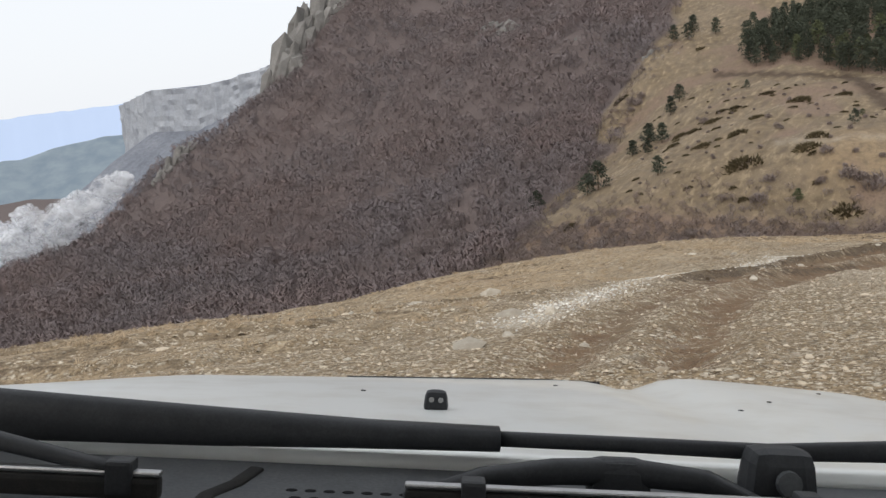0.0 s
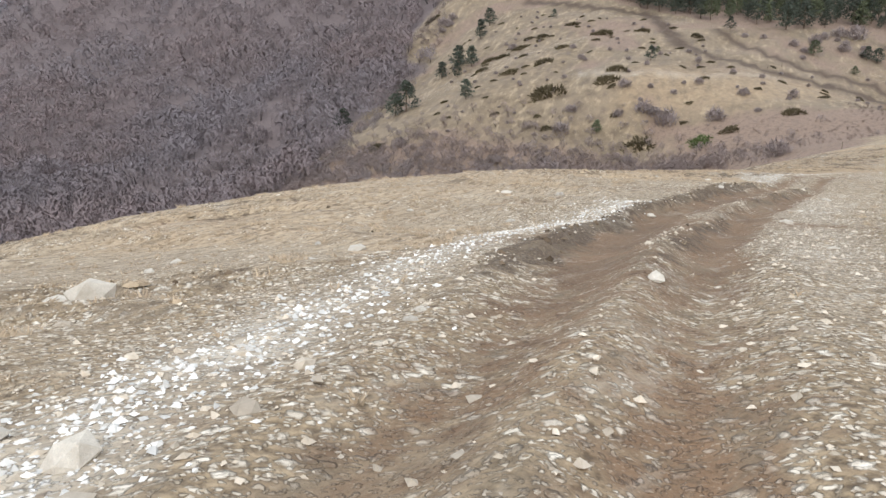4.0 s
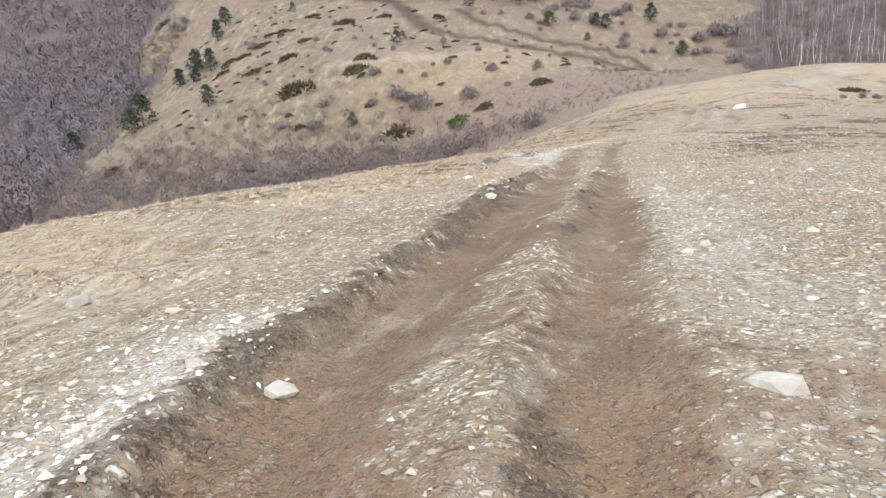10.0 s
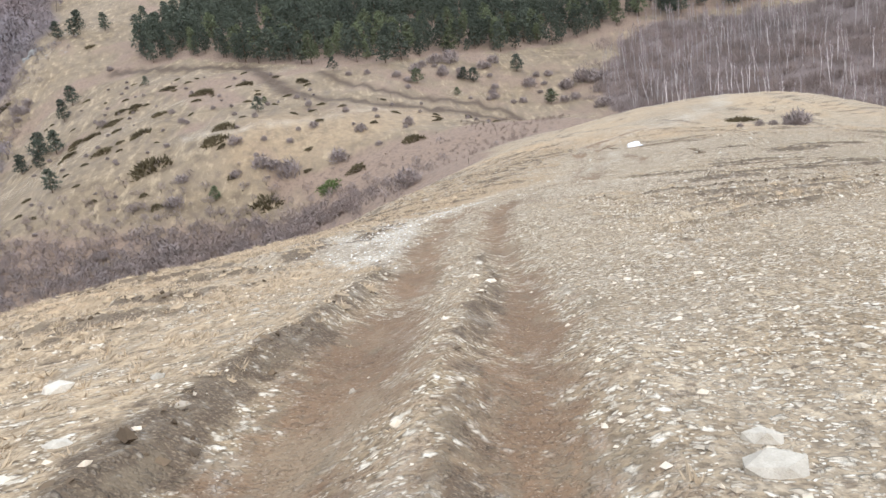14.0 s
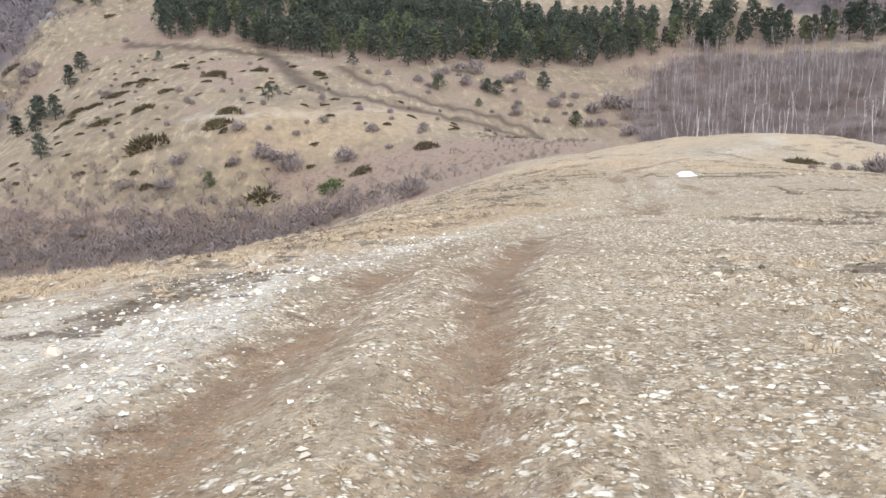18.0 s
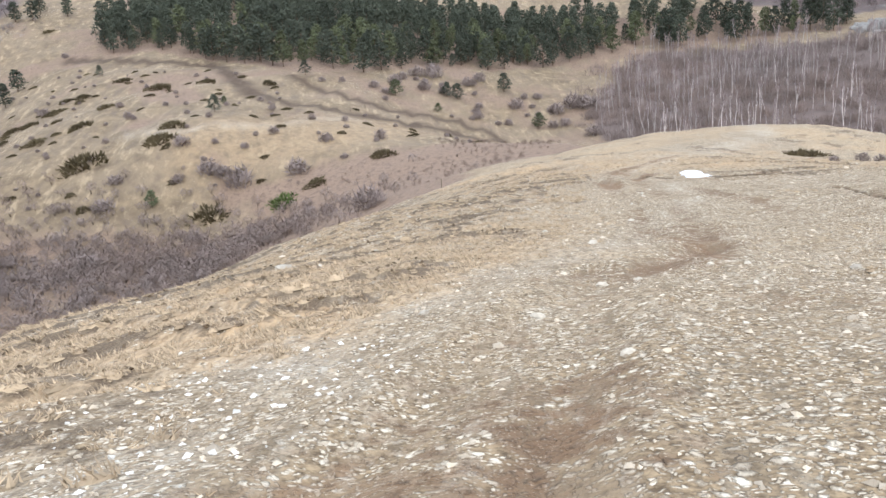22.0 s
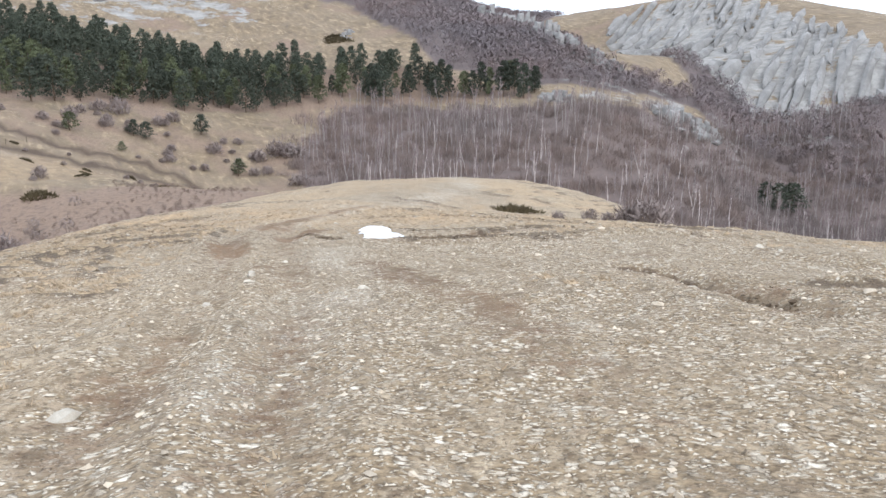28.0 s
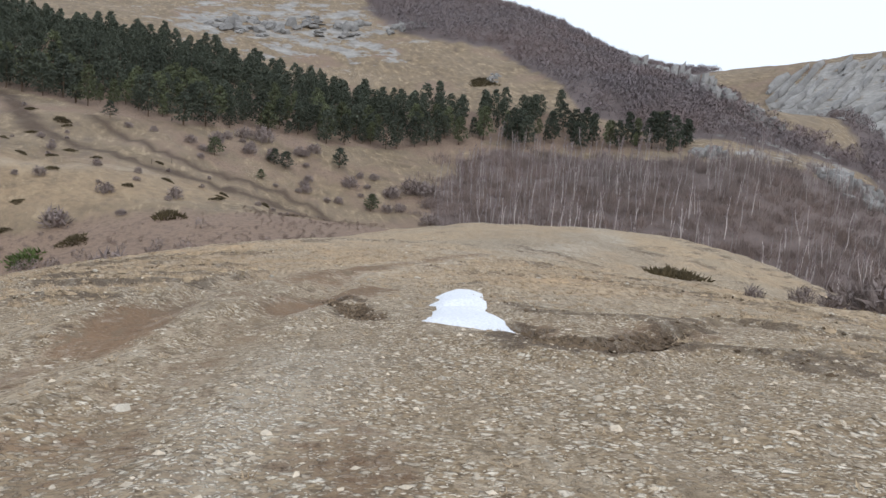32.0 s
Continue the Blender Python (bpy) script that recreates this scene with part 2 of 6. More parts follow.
    heath = mix_node(n, l, ramp_node(n, l, fine, 0.3, 0.7), (0.185, 0.125, 0.092), (0.285, 0.205, 0.142))
    heath = mix_node(n, l, ramp_node(n, l, noise_node(n, l, c, 0.9, 4, 0.7), 0.5, 0.64, 0, 0.8), heath, (0.12, 0.085, 0.068))
    share = sum_node(n, l, mask("heath"), ramp_node(n, l, noise_node(n, l, c, 0.08, 5), 0.3, 0.7, -0.3, 0.3), "ADD")
    col = mix_node(n, l, ramp_node(n, l, share, 0.3, 0.7), col, heath)
    col = mix_node(n, l, sum_node(n, l, mask("road"), ramp_node(n, l, mid, 0.2, 0.6, 0.75, 1.0)), col, mix_node(n, l, ramp_node(n, l, fine, 0.35, 0.65), (0.1, 0.067, 0.044), (0.062, 0.043, 0.03)))
    litter = mix_node(n, l, ramp_node(n, l, mid, 0.3, 0.7), (0.12, 0.097, 0.092), (0.17, 0.132, 0.12))
    col = mix_node(n, l, mask("wood"), col, litter)
    rock = mix_node(n, l, ramp_node(n, l, noise_node(n, l, c, 0.12, 6, 0.7), 0.35, 0.65), (0.2, 0.185, 0.168), (0.36, 0.342, 0.31))
    share = sum_node(n, l, mask("rock"), ramp_node(n, l, noise_node(n, l, c, 0.05, 6, 0.7), 0.35, 0.65, -0.4, 0.4), "ADD")
    col = mix_node(n, l, ramp_node(n, l, share, 0.45, 0.6), col, rock)
    l.new(col, b.inputs["Base Color"])
    lumps = sum_node(n, l, height_of, sum_node(n, l, mask("gravel"), mask("white"), "ADD"))
    h = sum_node(n, l, sum_node(n, l, sum_node(n, l, fine, 0.35), sum_node(n, l, chip, 0.25), "ADD"), sum_node(n, l, lumps, 0.6), "ADD")
    bump_node(n, l, b, h, 1.0, 0.1)
    return m


HILLSIDE = ground_material()

# Aerial haze on both backdrop ranges, painted as bluish base colour plus emission.
FAR_HAZE_GLOW, _n, _l, _b = material("far_range_haze_glow")
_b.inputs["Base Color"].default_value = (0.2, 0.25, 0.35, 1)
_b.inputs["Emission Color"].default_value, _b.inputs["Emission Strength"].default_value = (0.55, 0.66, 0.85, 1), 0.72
NEAR_HAZE_GLOW, _n, _l, _b = material("wooded_range_haze_glow")
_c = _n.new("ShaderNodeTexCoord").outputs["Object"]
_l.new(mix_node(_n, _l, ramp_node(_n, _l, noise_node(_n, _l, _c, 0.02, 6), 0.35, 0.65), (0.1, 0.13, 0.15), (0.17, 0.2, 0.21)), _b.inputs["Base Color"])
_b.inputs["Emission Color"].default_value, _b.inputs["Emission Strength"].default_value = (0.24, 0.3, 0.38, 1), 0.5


# Escarpment tones with the haze of distance mixed into the base colour.
HAZE_TINTED_ROCK = grainy("haze_tinted_limestone", (0.5, 0.52, 0.55), (0.34, 0.36, 0.4), 0.03, 0.95, 0.05, 0.8, depth=1.5)
HAZE_TINTED_WOOD = grainy("haze_tinted_woodland", (0.2, 0.215, 0.25), (0.3, 0.315, 0.35), 0.02, 0.95, 0.05, 0.8, depth=1.5)


def mist_material():
    m, n, l, b = material("mist", 1.0)
    c = n.new("ShaderNodeTexCoord").outputs["Object"]
    lit, through_light, clear = n.new("ShaderNodeBsdfDiffuse"), n.new("ShaderNodeBsdfTranslucent"), n.new("ShaderNodeBsdfTransparent")
    lit.inputs[0].default_value = through_light.inputs[0].default_value = (0.93, 0.94, 0.96, 1)
    both, whole = n.new("ShaderNodeMixShader"), n.new("ShaderNodeMixShader")
    l.new(lit.outputs[0], both.inputs[1]), l.new(through_light.outputs[0], both.inputs[2])
    l.new(ramp_node(n, l, noise_node(n, l, c, 0.03, 6, 0.65), 0.4, 0.62, 0.0, 0.95), whole.inputs[0])
    l.new(clear.outputs[0], whole.inputs[1]), l.new(both.outputs[0], whole.inputs[2])
    l.new(whole.outputs[0], n["Material Output"].inputs[0])
    return m


MIST = mist_material()

# ---- terrain: spot heights of the spur and of the hills round it, joined by a thin plate ----
SPUR = [(0, 0, 0.04), (2, 8.8, -1.64), (4.1, 12.6, -1.99), (9.3, 20.7, -3.79), (15.8, 29, -5.67), (24.2, 38.1, -7.83), (31, 45.5, -9.65),
        (37.5, 52.8, -10.83), (48.8, 61.1, -12.84), (58.2, 66, -14.28), (67.9, 71.8, -15.31), (-9, 15, -2.62), (-6, 25.5, -5.09), (4.4, 25.2, -4.81),
        (1, 39, -7.15), (15.7, 49.5, -8.88), (34, 66, -13.1), (44.4, 78, -15.99), (66.9, 96, -18.88), (97.7, 116, -21.14), (82.9, 83.6, -17.15),
        (111, 89.7, -20.09), (104, 78.8, -19.19), (160, 130, -23.7), (150, 101, -21.51), (33.5, 38.1, -8.64), (69, 63, -14.77), (92, 66, -17.44),
        (40, 20, -8.05), (0, -40, 4.98)]
BROW = [(7, 46, -8.21), (28, 60, -11.28), (35, 72, -15.19), (148, 92, -23.6), (140, 135, -23.18), (96, 62, -18.77), (5, 56, -14.34),
        (22, 67, -13.97), (38, 86, -21.35), (56, 102, -22.9), (80, 122, -25.9), (-14, 42, -11.05)]
GULLY = [(-45, 45, -23.9), (-5, 80, -29.99), (35, 115, -36.91), (62, 145, -42.06), (105, 168, -39.59), (25, 180, -55.99), (75, 205, -55.11),
        (88, 235, -51), (129, 195, -38.2), (140, 201, -37.83), (190, 188, -32.62), (207, 202, -33.15), (221, 212, -34.99), (185, 90, -33.5),
        (150, 45, -36.48), (100, 10, -25.9), (-60, 120, -55.01), (-60, 250, -78)]
HILL = [(162, 225, -33), (113, 260, -43), (136, 235, -42), (127, 269, -29), (146, 290, -21.5), (104, 324, -28), (83, 312, -36),
        (40, 349, -54), (148, 392, -8.5), (187, 329, -14), (124, 431, -13), (270, 272, -38), (170, 446, 4), (207, 335, -11),
        (289, 317, -19), (283, 264, -36), (231, 265, -37), (195, 393, -4), (316, 318, -18), (376, 310, -9), (385, 241, -12),
        (361, 168, -17), (335, 105, -54), (410, 109, -52), (357, 71, -60), (255, 187, -42), (290, 147, -46), (435, 162, -12), (483, 146, -20),
        (401, 377, 8), (430, 358, 19), (458, 371, 29), (300, 20, -70)]
WOODS = [(16, 386, -73), (6, 461, -58), (64, 474, -34), (-32, 463, -74), (22, 517, -51), (76, 554, -20), (140, 542, 18),
         (102, 611, 31), (-5, 700, 12), (22, 894, 97), (-103, 945, 112), (-173, 883, 25), (-257, 778, -33), (-258, 667, -88),
         (-324, 612, -99), (-115, 380, -86), (-187, 320, -90), (204, 563, 37), (-420, 520, -145), (-420, 800, -165), (-330, 900, -110), (-255, 960, -40), (-500, 650, -225), (-600, 950, -230), (-190, 1040, 20)]
RANGE = [(557, 113, -18), (560, 60, -28), (631, 243, 26), (616, 205, 26), (732, 221, 38), (674, 149, 27), (612, 157, 3), (639, 86, 22), (540, 70, -6),
         (864, 272, 79), (825, 217, 69), (754, 159, 52), (981, 456, 100), (989, 407, 106), (975, 356, 109), (939, 259, 117), (909, 205, 104),
         (855, 156, 85), (798, 110, 68), (760, 78, 57), (1150, 520, 80), (1170, 300, 85), (1080, 150, 60), (800, 380, 52), (652, 345, 56), (740, 487, 110),
         (747, 642, 152), (435, 539, 62), (327, 563, 54), (368, 641, 74), (524, 259, 30), (900, 700, 145), (300, 900, 135), (1000, -100, 10), (560, -150, -60)]
KNOTS = np.array(SPUR + BROW + GULLY + HILL + WOODS + RANGE, float)


def plate(d2):
    return 0.5 * d2 * np.log(d2 + 1e-9)


def plate_weights(k):
    n = len(k)
    d2 = ((k[:, None, :2] - k[None, :, :2]) ** 2).sum(-1)
    a = np.zeros((n + 3, n + 3))
    a[:n, :n] = plate(d2) + np.eye(n) * 4.0
    a[:n, n] = a[n, :n] = 1
    a[:n, n + 1:], a[n + 1:, :n] = k[:, :2], k[:, :2].T
    return np.linalg.solve(a, np.r_[k[:, 2], 0, 0, 0])


PLATE = plate_weights(KNOTS)


def lattice(ix, iy, seed):
    """A random number from 0 to 1 for each whole pair."""
    h = (ix.astype(np.int64) * 374761393 + iy.astype(np.int64) * 668265263 + seed * 974634533) & 0xFFFFFFFF
    h = ((h ^ (h >> 13)) * 1274126177) & 0xFFFFFFFF
    return ((h ^ (h >> 16)) & 0xFFFF) / 65535.0


def rough(x, y, size, seed=0):
    """Smooth noise from -1 to 1, with bumps of that size in metres."""
    x, y = np.asarray(x, float) / size, np.asarray(y, float) / size
    ix, iy = np.floor(x), np.floor(y)
    u, v = x - ix, y - iy
    u, v = u * u * (3 - 2 * u), v * v * (3 - 2 * v)
    a, b = lattice(ix, iy, seed), lattice(ix + 1, iy, seed)
    c, d = lattice(ix, iy + 1, seed), lattice(ix + 1, iy + 1, seed)
    return 2 * (a * (1 - u) * (1 - v) + b * u * (1 - v) + c * (1 - u) * v + d * u * v) - 1


def ridged(x, y, size, seed):
    return 1 - np.abs(rough(x, y, size, seed))


def smooth(a, b, x):
    s = np.clip((np.asarray(x, float) - a) / (b - a), 0, 1)
    return s * s * (3 - 2 * s)


def base_height(x, y):
    x, y = np.asarray(x, float), np.asarray(y, float)
    out = np.empty(x.shape)
    fx, fy, fo = x.ravel(), y.ravel(), out.ravel()
    for i in range(0, len(fx), 20000):
        px, py = fx[i:i + 20000], fy[i:i + 20000]
        d2 = (px[:, None] - KNOTS[None, :, 0]) ** 2 + (py[:, None] - KNOTS[None, :, 1]) ** 2
        fo[i:i + 20000] = plate(d2) @ PLATE[:-3] + PLATE[-3] + PLATE[-2] * px + PLATE[-1] * py
    out = fo.reshape(x.shape)
    far = np.hypot(x - 250, y - 350)
    out = out + (-170 - out) * smooth(800, 1500, far)
    return np.clip(out, -260, 160)


# ---- mesh helpers ----


def soup(name, verts, faces, mat, smooth_shade=False):
    """A mesh from arrays of corners and triangles or quads."""
    verts, faces = np.asarray(verts, np.float32), np.asarray(faces, np.int32)
    me = bpy.data.meshes.new(name)
    k = faces.shape[1]
    me.vertices.add(len(verts))
    me.vertices.foreach_set("co", verts.ravel())
    me.loops.add(faces.size)
    me.loops.foreach_set("vertex_index", faces.ravel())
    me.polygons.add(len(faces))
    me.polygons.foreach_set("loop_start", np.arange(0, faces.size, k, dtype=np.int32))
    me.polygons.foreach_set("use_smooth", np.full(len(faces), smooth_shade))
    me.update(calc_edges=True)
    me.materials.append(mat)
    return me


def scatter_mesh(name, templates, places, mat, smooth_shade=False, heart=None):
    """One mesh of many copies: places are rows of x, y, z, scale, turn, kind, height factor. With the height of a crown's heart, its sprays are lit as one rounded mass."""
    vs, fs, ns, base = [], [], [], 0
    places = np.asarray(places, float)
    for k, (tv, tf) in enumerate(templates):
        rows = places[places[:, 5].astype(int) == k]
        if not len(rows):
            continue
        c, s = np.cos(rows[:, 4])[:, None], np.sin(rows[:, 4])[:, None]
        x = (tv[None, :, 0] * c - tv[None, :, 1] * s) * rows[:, 3:4] + rows[:, 0:1]
        y = (tv[None, :, 0] * s + tv[None, :, 1] * c) * rows[:, 3:4] + rows[:, 1:2]
        z = tv[None, :, 2] * rows[:, 3:4] * rows[:, 6:7] + rows[:, 2:3]
        vs.append(np.stack([x, y, z], -1).reshape(-1, 3))
        fs.append((tf[None] + (np.arange(len(rows)) * len(tv))[:, None, None] + base).reshape(-1, 3))
        base += len(rows) * len(tv)
        if heart is not None:
            middle = np.stack([rows[:, 0], rows[:, 1], rows[:, 2] + heart * rows[:, 3] * rows[:, 6]], -1)[:, None]
            out = np.stack([x, y, z], -1) - middle
            ns.append((out / (np.linalg.norm(out, axis=-1, keepdims=True) + 1e-6)).reshape(-1, 3))
    me = soup(name, np.concatenate(vs), np.concatenate(fs), mat, smooth_shade or heart is not None)
    if ns:
        me.normals_split_custom_set_from_vertices(np.concatenate(ns).astype(np.float32))
    return me


def part(name, me, parent, label="", place=None):
    """Links a mesh as a part of a thing."""
    ob = new(name, me)
    ob.parent = parent
    if place is not None:
        ob.matrix_basis = place
    return tagged(ob, label)


def spike(a, b, w0, w1, sides=4):
    """A tapered stick from a to b, as corners and triangles."""
    a, b = np.asarray(a, float), np.asarray(b, float)
    d = b - a
    d /= np.linalg.norm(d)
    u = np.cross(d, (0.3, 0.9, 0.2) if abs(d[2]) > 0.8 else (0, 0, 1))
    u /= np.linalg.norm(u)
    v = np.cross(d, u)
    t = np.arange(sides) * 2 * np.pi / sides
    ring = np.cos(t)[:, None] * u + np.sin(t)[:, None] * v
    verts = np.concatenate([a + ring * w0, b + ring * w1])
    faces = []
    for i in range(sides):
        j = (i + 1) % sides
        faces += [(i, j, j + sides), (i, j + sides, i + sides)]
    return verts, np.array(faces)


def joined(pieces):
    vs, fs, n = [], [], 0
    for v, f in pieces:
        vs.append(v), fs.append(np.asarray(f) + n)
        n += len(v)
    return np.concatenate(vs), np.concatenate(fs)


def blades(rng, centres, ways, length, width):
    """Thin triangles that start at the centres and point along the ways."""
    n = len(centres)
    side = np.cross(ways, rng.normal(size=(n, 3)))
    side /= np.linalg.norm(side, axis=1, keepdims=True) + 1e-9
    v = np.stack([centres - side * width[:, None], centres + side * width[:, None], centres + ways * length[:, None]], 1)
    return v.reshape(-1, 3), np.arange(3 * n).reshape(-1, 3)


def inside(x, y, poly):
    x, y = np.asarray(x), np.asarray(y)
    hit = np.zeros(x.shape, bool)
    for (ax, ay), (bx, by) in zip(poly, poly[1:] + poly[:1]):
        cross = ((ay > y) != (by > y)) & (x < (bx - ax) * (y - ay) / (by - ay + 1e-12) + ax)
        hit ^= cross
    return hit


def line_distance(x, y, line):
    x, y = np.asarray(x, float), np.asarray(y, float)
    best = np.full(x.shape, 1e9)
    for (ax, ay), (bx, by) in zip(line, line[1:]):
        dx, dy = bx - ax, by - ay
        t = np.clip(((x - ax) * dx + (y - ay) * dy) / (dx * dx + dy * dy), 0, 1)
        best = np.minimum(best, np.hypot(x - ax - t * dx, y - ay - t * dy))
    return best


def side_of(x, y, line):
    """The distance from a line, below 0 on its left."""
    x, y = np.asarray(x, float), np.asarray(y, float)
    best, sign = np.full(x.shape, 1e9), np.ones(x.shape)
    for (ax, ay), (bx, by) in zip(line, line[1:]):
        dx, dy = bx - ax, by - ay
        t = np.clip(((x - ax) * dx + (y - ay) * dy) / (dx * dx + dy * dy), 0, 1)
        d = np.hypot(x - ax - t * dx, y - ay - t * dy)
        sign = np.where(d < best, np.where(dx * (y - ay) - dy * (x - ax) > 0, -1.0, 1.0), sign)
        best = np.minimum(best, d)
    return best * sign


# ---- the plan of tracks, gravel and growth ----
RUT_LEFT = [(0.9, 8.5), (2.9, 12.9), (4.9, 16), (8.5, 22.1), (12.5, 28), (16.1, 31.8), (21.6, 37.8), (25.1, 41.5), (29.5, 46.6), (33.5, 51.5),
            (37.6, 55.6), (41.6, 58.8), (46, 61.5), (51, 64.6)]
RUT_RIGHT = [(2.4, 8.5), (4.3, 12.6), (6.4, 15.8), (10.2, 21.5), (13.7, 26.3), (17.5, 30.6), (23.3, 37.1), (30.1, 44.4), (35, 50.5), (38.9, 54.7), (43.3, 58.7),
             (49.7, 63.1), (55.6, 65.2)]
RUT_BEND = [(53, 63.2), (60, 68.4), (64.4, 71.9), (70.4, 76.9), (75.3, 81.4), (79, 84.4), (85.8, 90.2)]
RUT_OUTER = [(57, 67.6), (66, 75), (73.3, 81.8), (77, 85.6), (84, 91.6)]
SMEAR = [(61, 65.8), (66.6, 70), (67.7, 71.2), (69.2, 73), (72.1, 76.1)]
CREST_TRACK = [(85, 90), (93, 93.5), (100.5, 96), (115.4, 100), (134, 106), (165, 128)]
HILL_ROAD = [(155, 453), (179, 408), (195, 394), (184, 352), (178, 325), (179, 305), (191, 288), (212, 283), (234, 277), (240, 258), (225, 222), (203, 200), (160, 142)]
HILL_ROAD_UPPER = [(203, 338), (204, 318), (212, 303), (228, 297), (246, 290), (252, 277), (236, 240), (222, 220)]
WHITE_BAND = [(1, 12.6), (2, 14.8), (3.4, 17.2), (6.8, 23.3), (10.4, 27.2), (13, 30.2)]
WHITE_BANK = [(30.5, 49.8), (33, 52.4), (34.8, 54.8), (38, 57.4), (41.3, 60.4), (44.5, 63)]
WHITE_FAR = [(46.5, 64), (50.7, 65.6), (53.2, 66.4), (56.5, 67.7), (61.9, 70.2), (67.5, 73.4), (75.3, 79.7)]
WHITE_TRIANGLE = [(29.6, 49.2), (30.4, 51.4), (32.2, 54.8), (36.8, 60.2), (40.6, 62.2), (35.4, 54.4), (31.7, 50.1), (30.3, 48.6)]
ORANGE = [(22, 54), (34, 62), (42, 66), (48, 69)]
DITCH = [(79.4, 79.2), (77.4, 77.5), (77.6, 76.7), (79.2, 76.8), (80.8, 77.4)]
DITCH_LEFT = [(79.9, 84.2), (78.5, 82.7), (77.4, 81.2)]
DITCH_SIDE = [(71.4, 69.4), (70.6, 68.2), (69.2, 67.2), (67.6, 66)]
SCRUB_BAND = [(112, 210), (104, 218), (90, 240), (70, 262), (35, 295), (10, 310)]
BIRCH_AREA = [(258, 215), (272, 240), (300, 272), (345, 290), (378, 300), (388, 245), (380, 205), (430, 160), (490, 145), (530, 100), (430, 50), (340, 45), (300, 100), (262, 165)]
PINE_AREA = [(168, 452), (198, 405), (206, 362), (222, 350), (262, 350), (300, 336), (345, 326), (384, 310), (396, 250), (402, 218), (424, 222), (430, 300), (404, 368), (380, 420), (330, 490), (250, 540), (192, 510)]
SLAB_AREA = [(880, 345), (780, 300), (690, 264), (640, 222), (600, 168), (528, 124), (546, 92), (625, 74), (690, 92), (775, 132), (860, 185), (905, 220), (925, 268)]
GULLY_WOOD = [(436, 232), (540, 240), (640, 330), (800, 400), (1000, 440), (1050, 560), (1050, 720), (760, 740), (640, 650), (540, 560), (512, 480), (540, 422), (480, 330), (440, 290)]
MID_WOOD = [(428, 228), (436, 262), (520, 330), (600, 335), (645, 300), (600, 268), (545, 250), (525, 222), (548, 180), (532, 158), (490, 188), (455, 192)]
LOW_WOOD = [(450, 128), (520, 168), (585, 190), (640, 232), (655, 224), (600, 160), (522, 112), (548, 84), (640, 66), (720, 60), (640, 0), (440, 40)]
CRAGS = ((436, 158, 17, 12, 0.3, 12), (448, 150, 12, 10, 1.0, 10), (402, 204, 14, 8, 0.5, 6), (585, 312, 22, 13, 0.5, 22), (560, 292, 18, 12, 0.8, 20), (540, 268, 16, 12, 0.2, 20), (522, 246, 20, 12, 1.2, 18), (600, 340, 20, 14, 0.4, 18),
         (520, 226, 20, 12, 0.8, 12), (446, 546, 48, 18, 0.3, 9), (485, 520, 34, 14, 0.2, 8), (415, 560, 30, 16, 0.6, 9), (525, 500, 26, 10, 0.1, 7), (-168, 886, 24, 20, 0.5, 85), (-150, 905, 24, 18, 0.9, 95),
         (-128, 925, 24, 18, 0.6, 95), (-104, 940, 24, 18, 0.3, 80), (-150, 872, 15, 12, 0.2, 20), (-254, 762, 14, 12, 0.4, 20), (-264, 750, 10, 9, 0.9, 16), (-246, 775, 12, 9, 0.5, 16), (-296, 640, 12, 10, 0.3, 11), (-310, 628, 10, 9, 1.1, 12), (-248, 655, 9, 7, 0.4, 8),
         (66, 742, 9, 16, 0.2, 15), (52, 775, 14, 9, 0.4, 10), (102, 611, 9, 7, 0.5, 8), (140, 540, 7, 5, 0.2, 5), (470, 372, 14, 5, 0.5, 4), (555, 60, 20, 16, 0.5, 22), (575, 40, 20, 14, 0.9, 22), (540, 80, 14, 10, 0.5, 16))
SPINE = [(-5, -10), (0, 0), (15, 28), (45, 58), (80, 82), (120, 104), (170, 130)]
WOOD_EDGE_Y = [200, 300, 380, 480, 545, 620, 1000]
WOOD_EDGE_X = [-60, 20, 52, 98, 140, 185, 330]


def wood_share(x, y):
    edge = np.interp(y, WOOD_EDGE_Y, WOOD_EDGE_X) + 14 * rough(x, y, 42, 3) + 7 * rough(x, y, 13, 30)
    left = smooth(4, -6, x - edge) * smooth(150, 230, y + 0.6 * x + 60) * smooth(1500, 1400, y)
    right = (inside(x, y, GULLY_WOOD) | inside(x, y, LOW_WOOD) | inside(x, y, MID_WOOD)).astype(float)
    return np.maximum(np.maximum(left, right), smooth(-350, -450, x) * smooth(300, 450, y))


def terraces(x, y, z):
    """Cattle steps along the contours of the spur: their place within a step, and how strongly they show."""
    phase = (z / 0.42 + 1.1 * rough(x, y, 6, 51) + 0.3 * rough(x, y, 1.4, 52)) % 1.0
    away = smooth(1.6, 4.5, line_distance(x, y, RUT_LEFT)) * smooth(1.2, 4, line_distance(x, y, RUT_RIGHT)) * smooth(1.4, 4, line_distance(x, y, RUT_BEND))
    share = away * smooth(-0.65, 0.1, rough(x, y, 8, 53) + 0.5 * rough(x, y, 2.5, 54)) * smooth(48, 36, line_distance(x, y, SPINE))
    return phase, share


def bank(x, y):
    """The cut edge beside the fresh ruts, from 0 to 1 across it."""
    left, right = side_of(x, y, RUT_LEFT), side_of(x, y, RUT_RIGHT)
    wave = 0.16 * rough(x, y, 0.9, 61) + 0.12 * rough(x, y, 2.6, 62)
    fresh = smooth(52, 44, y) * smooth(15, 20, y)
    return left + wave, right + wave, fresh


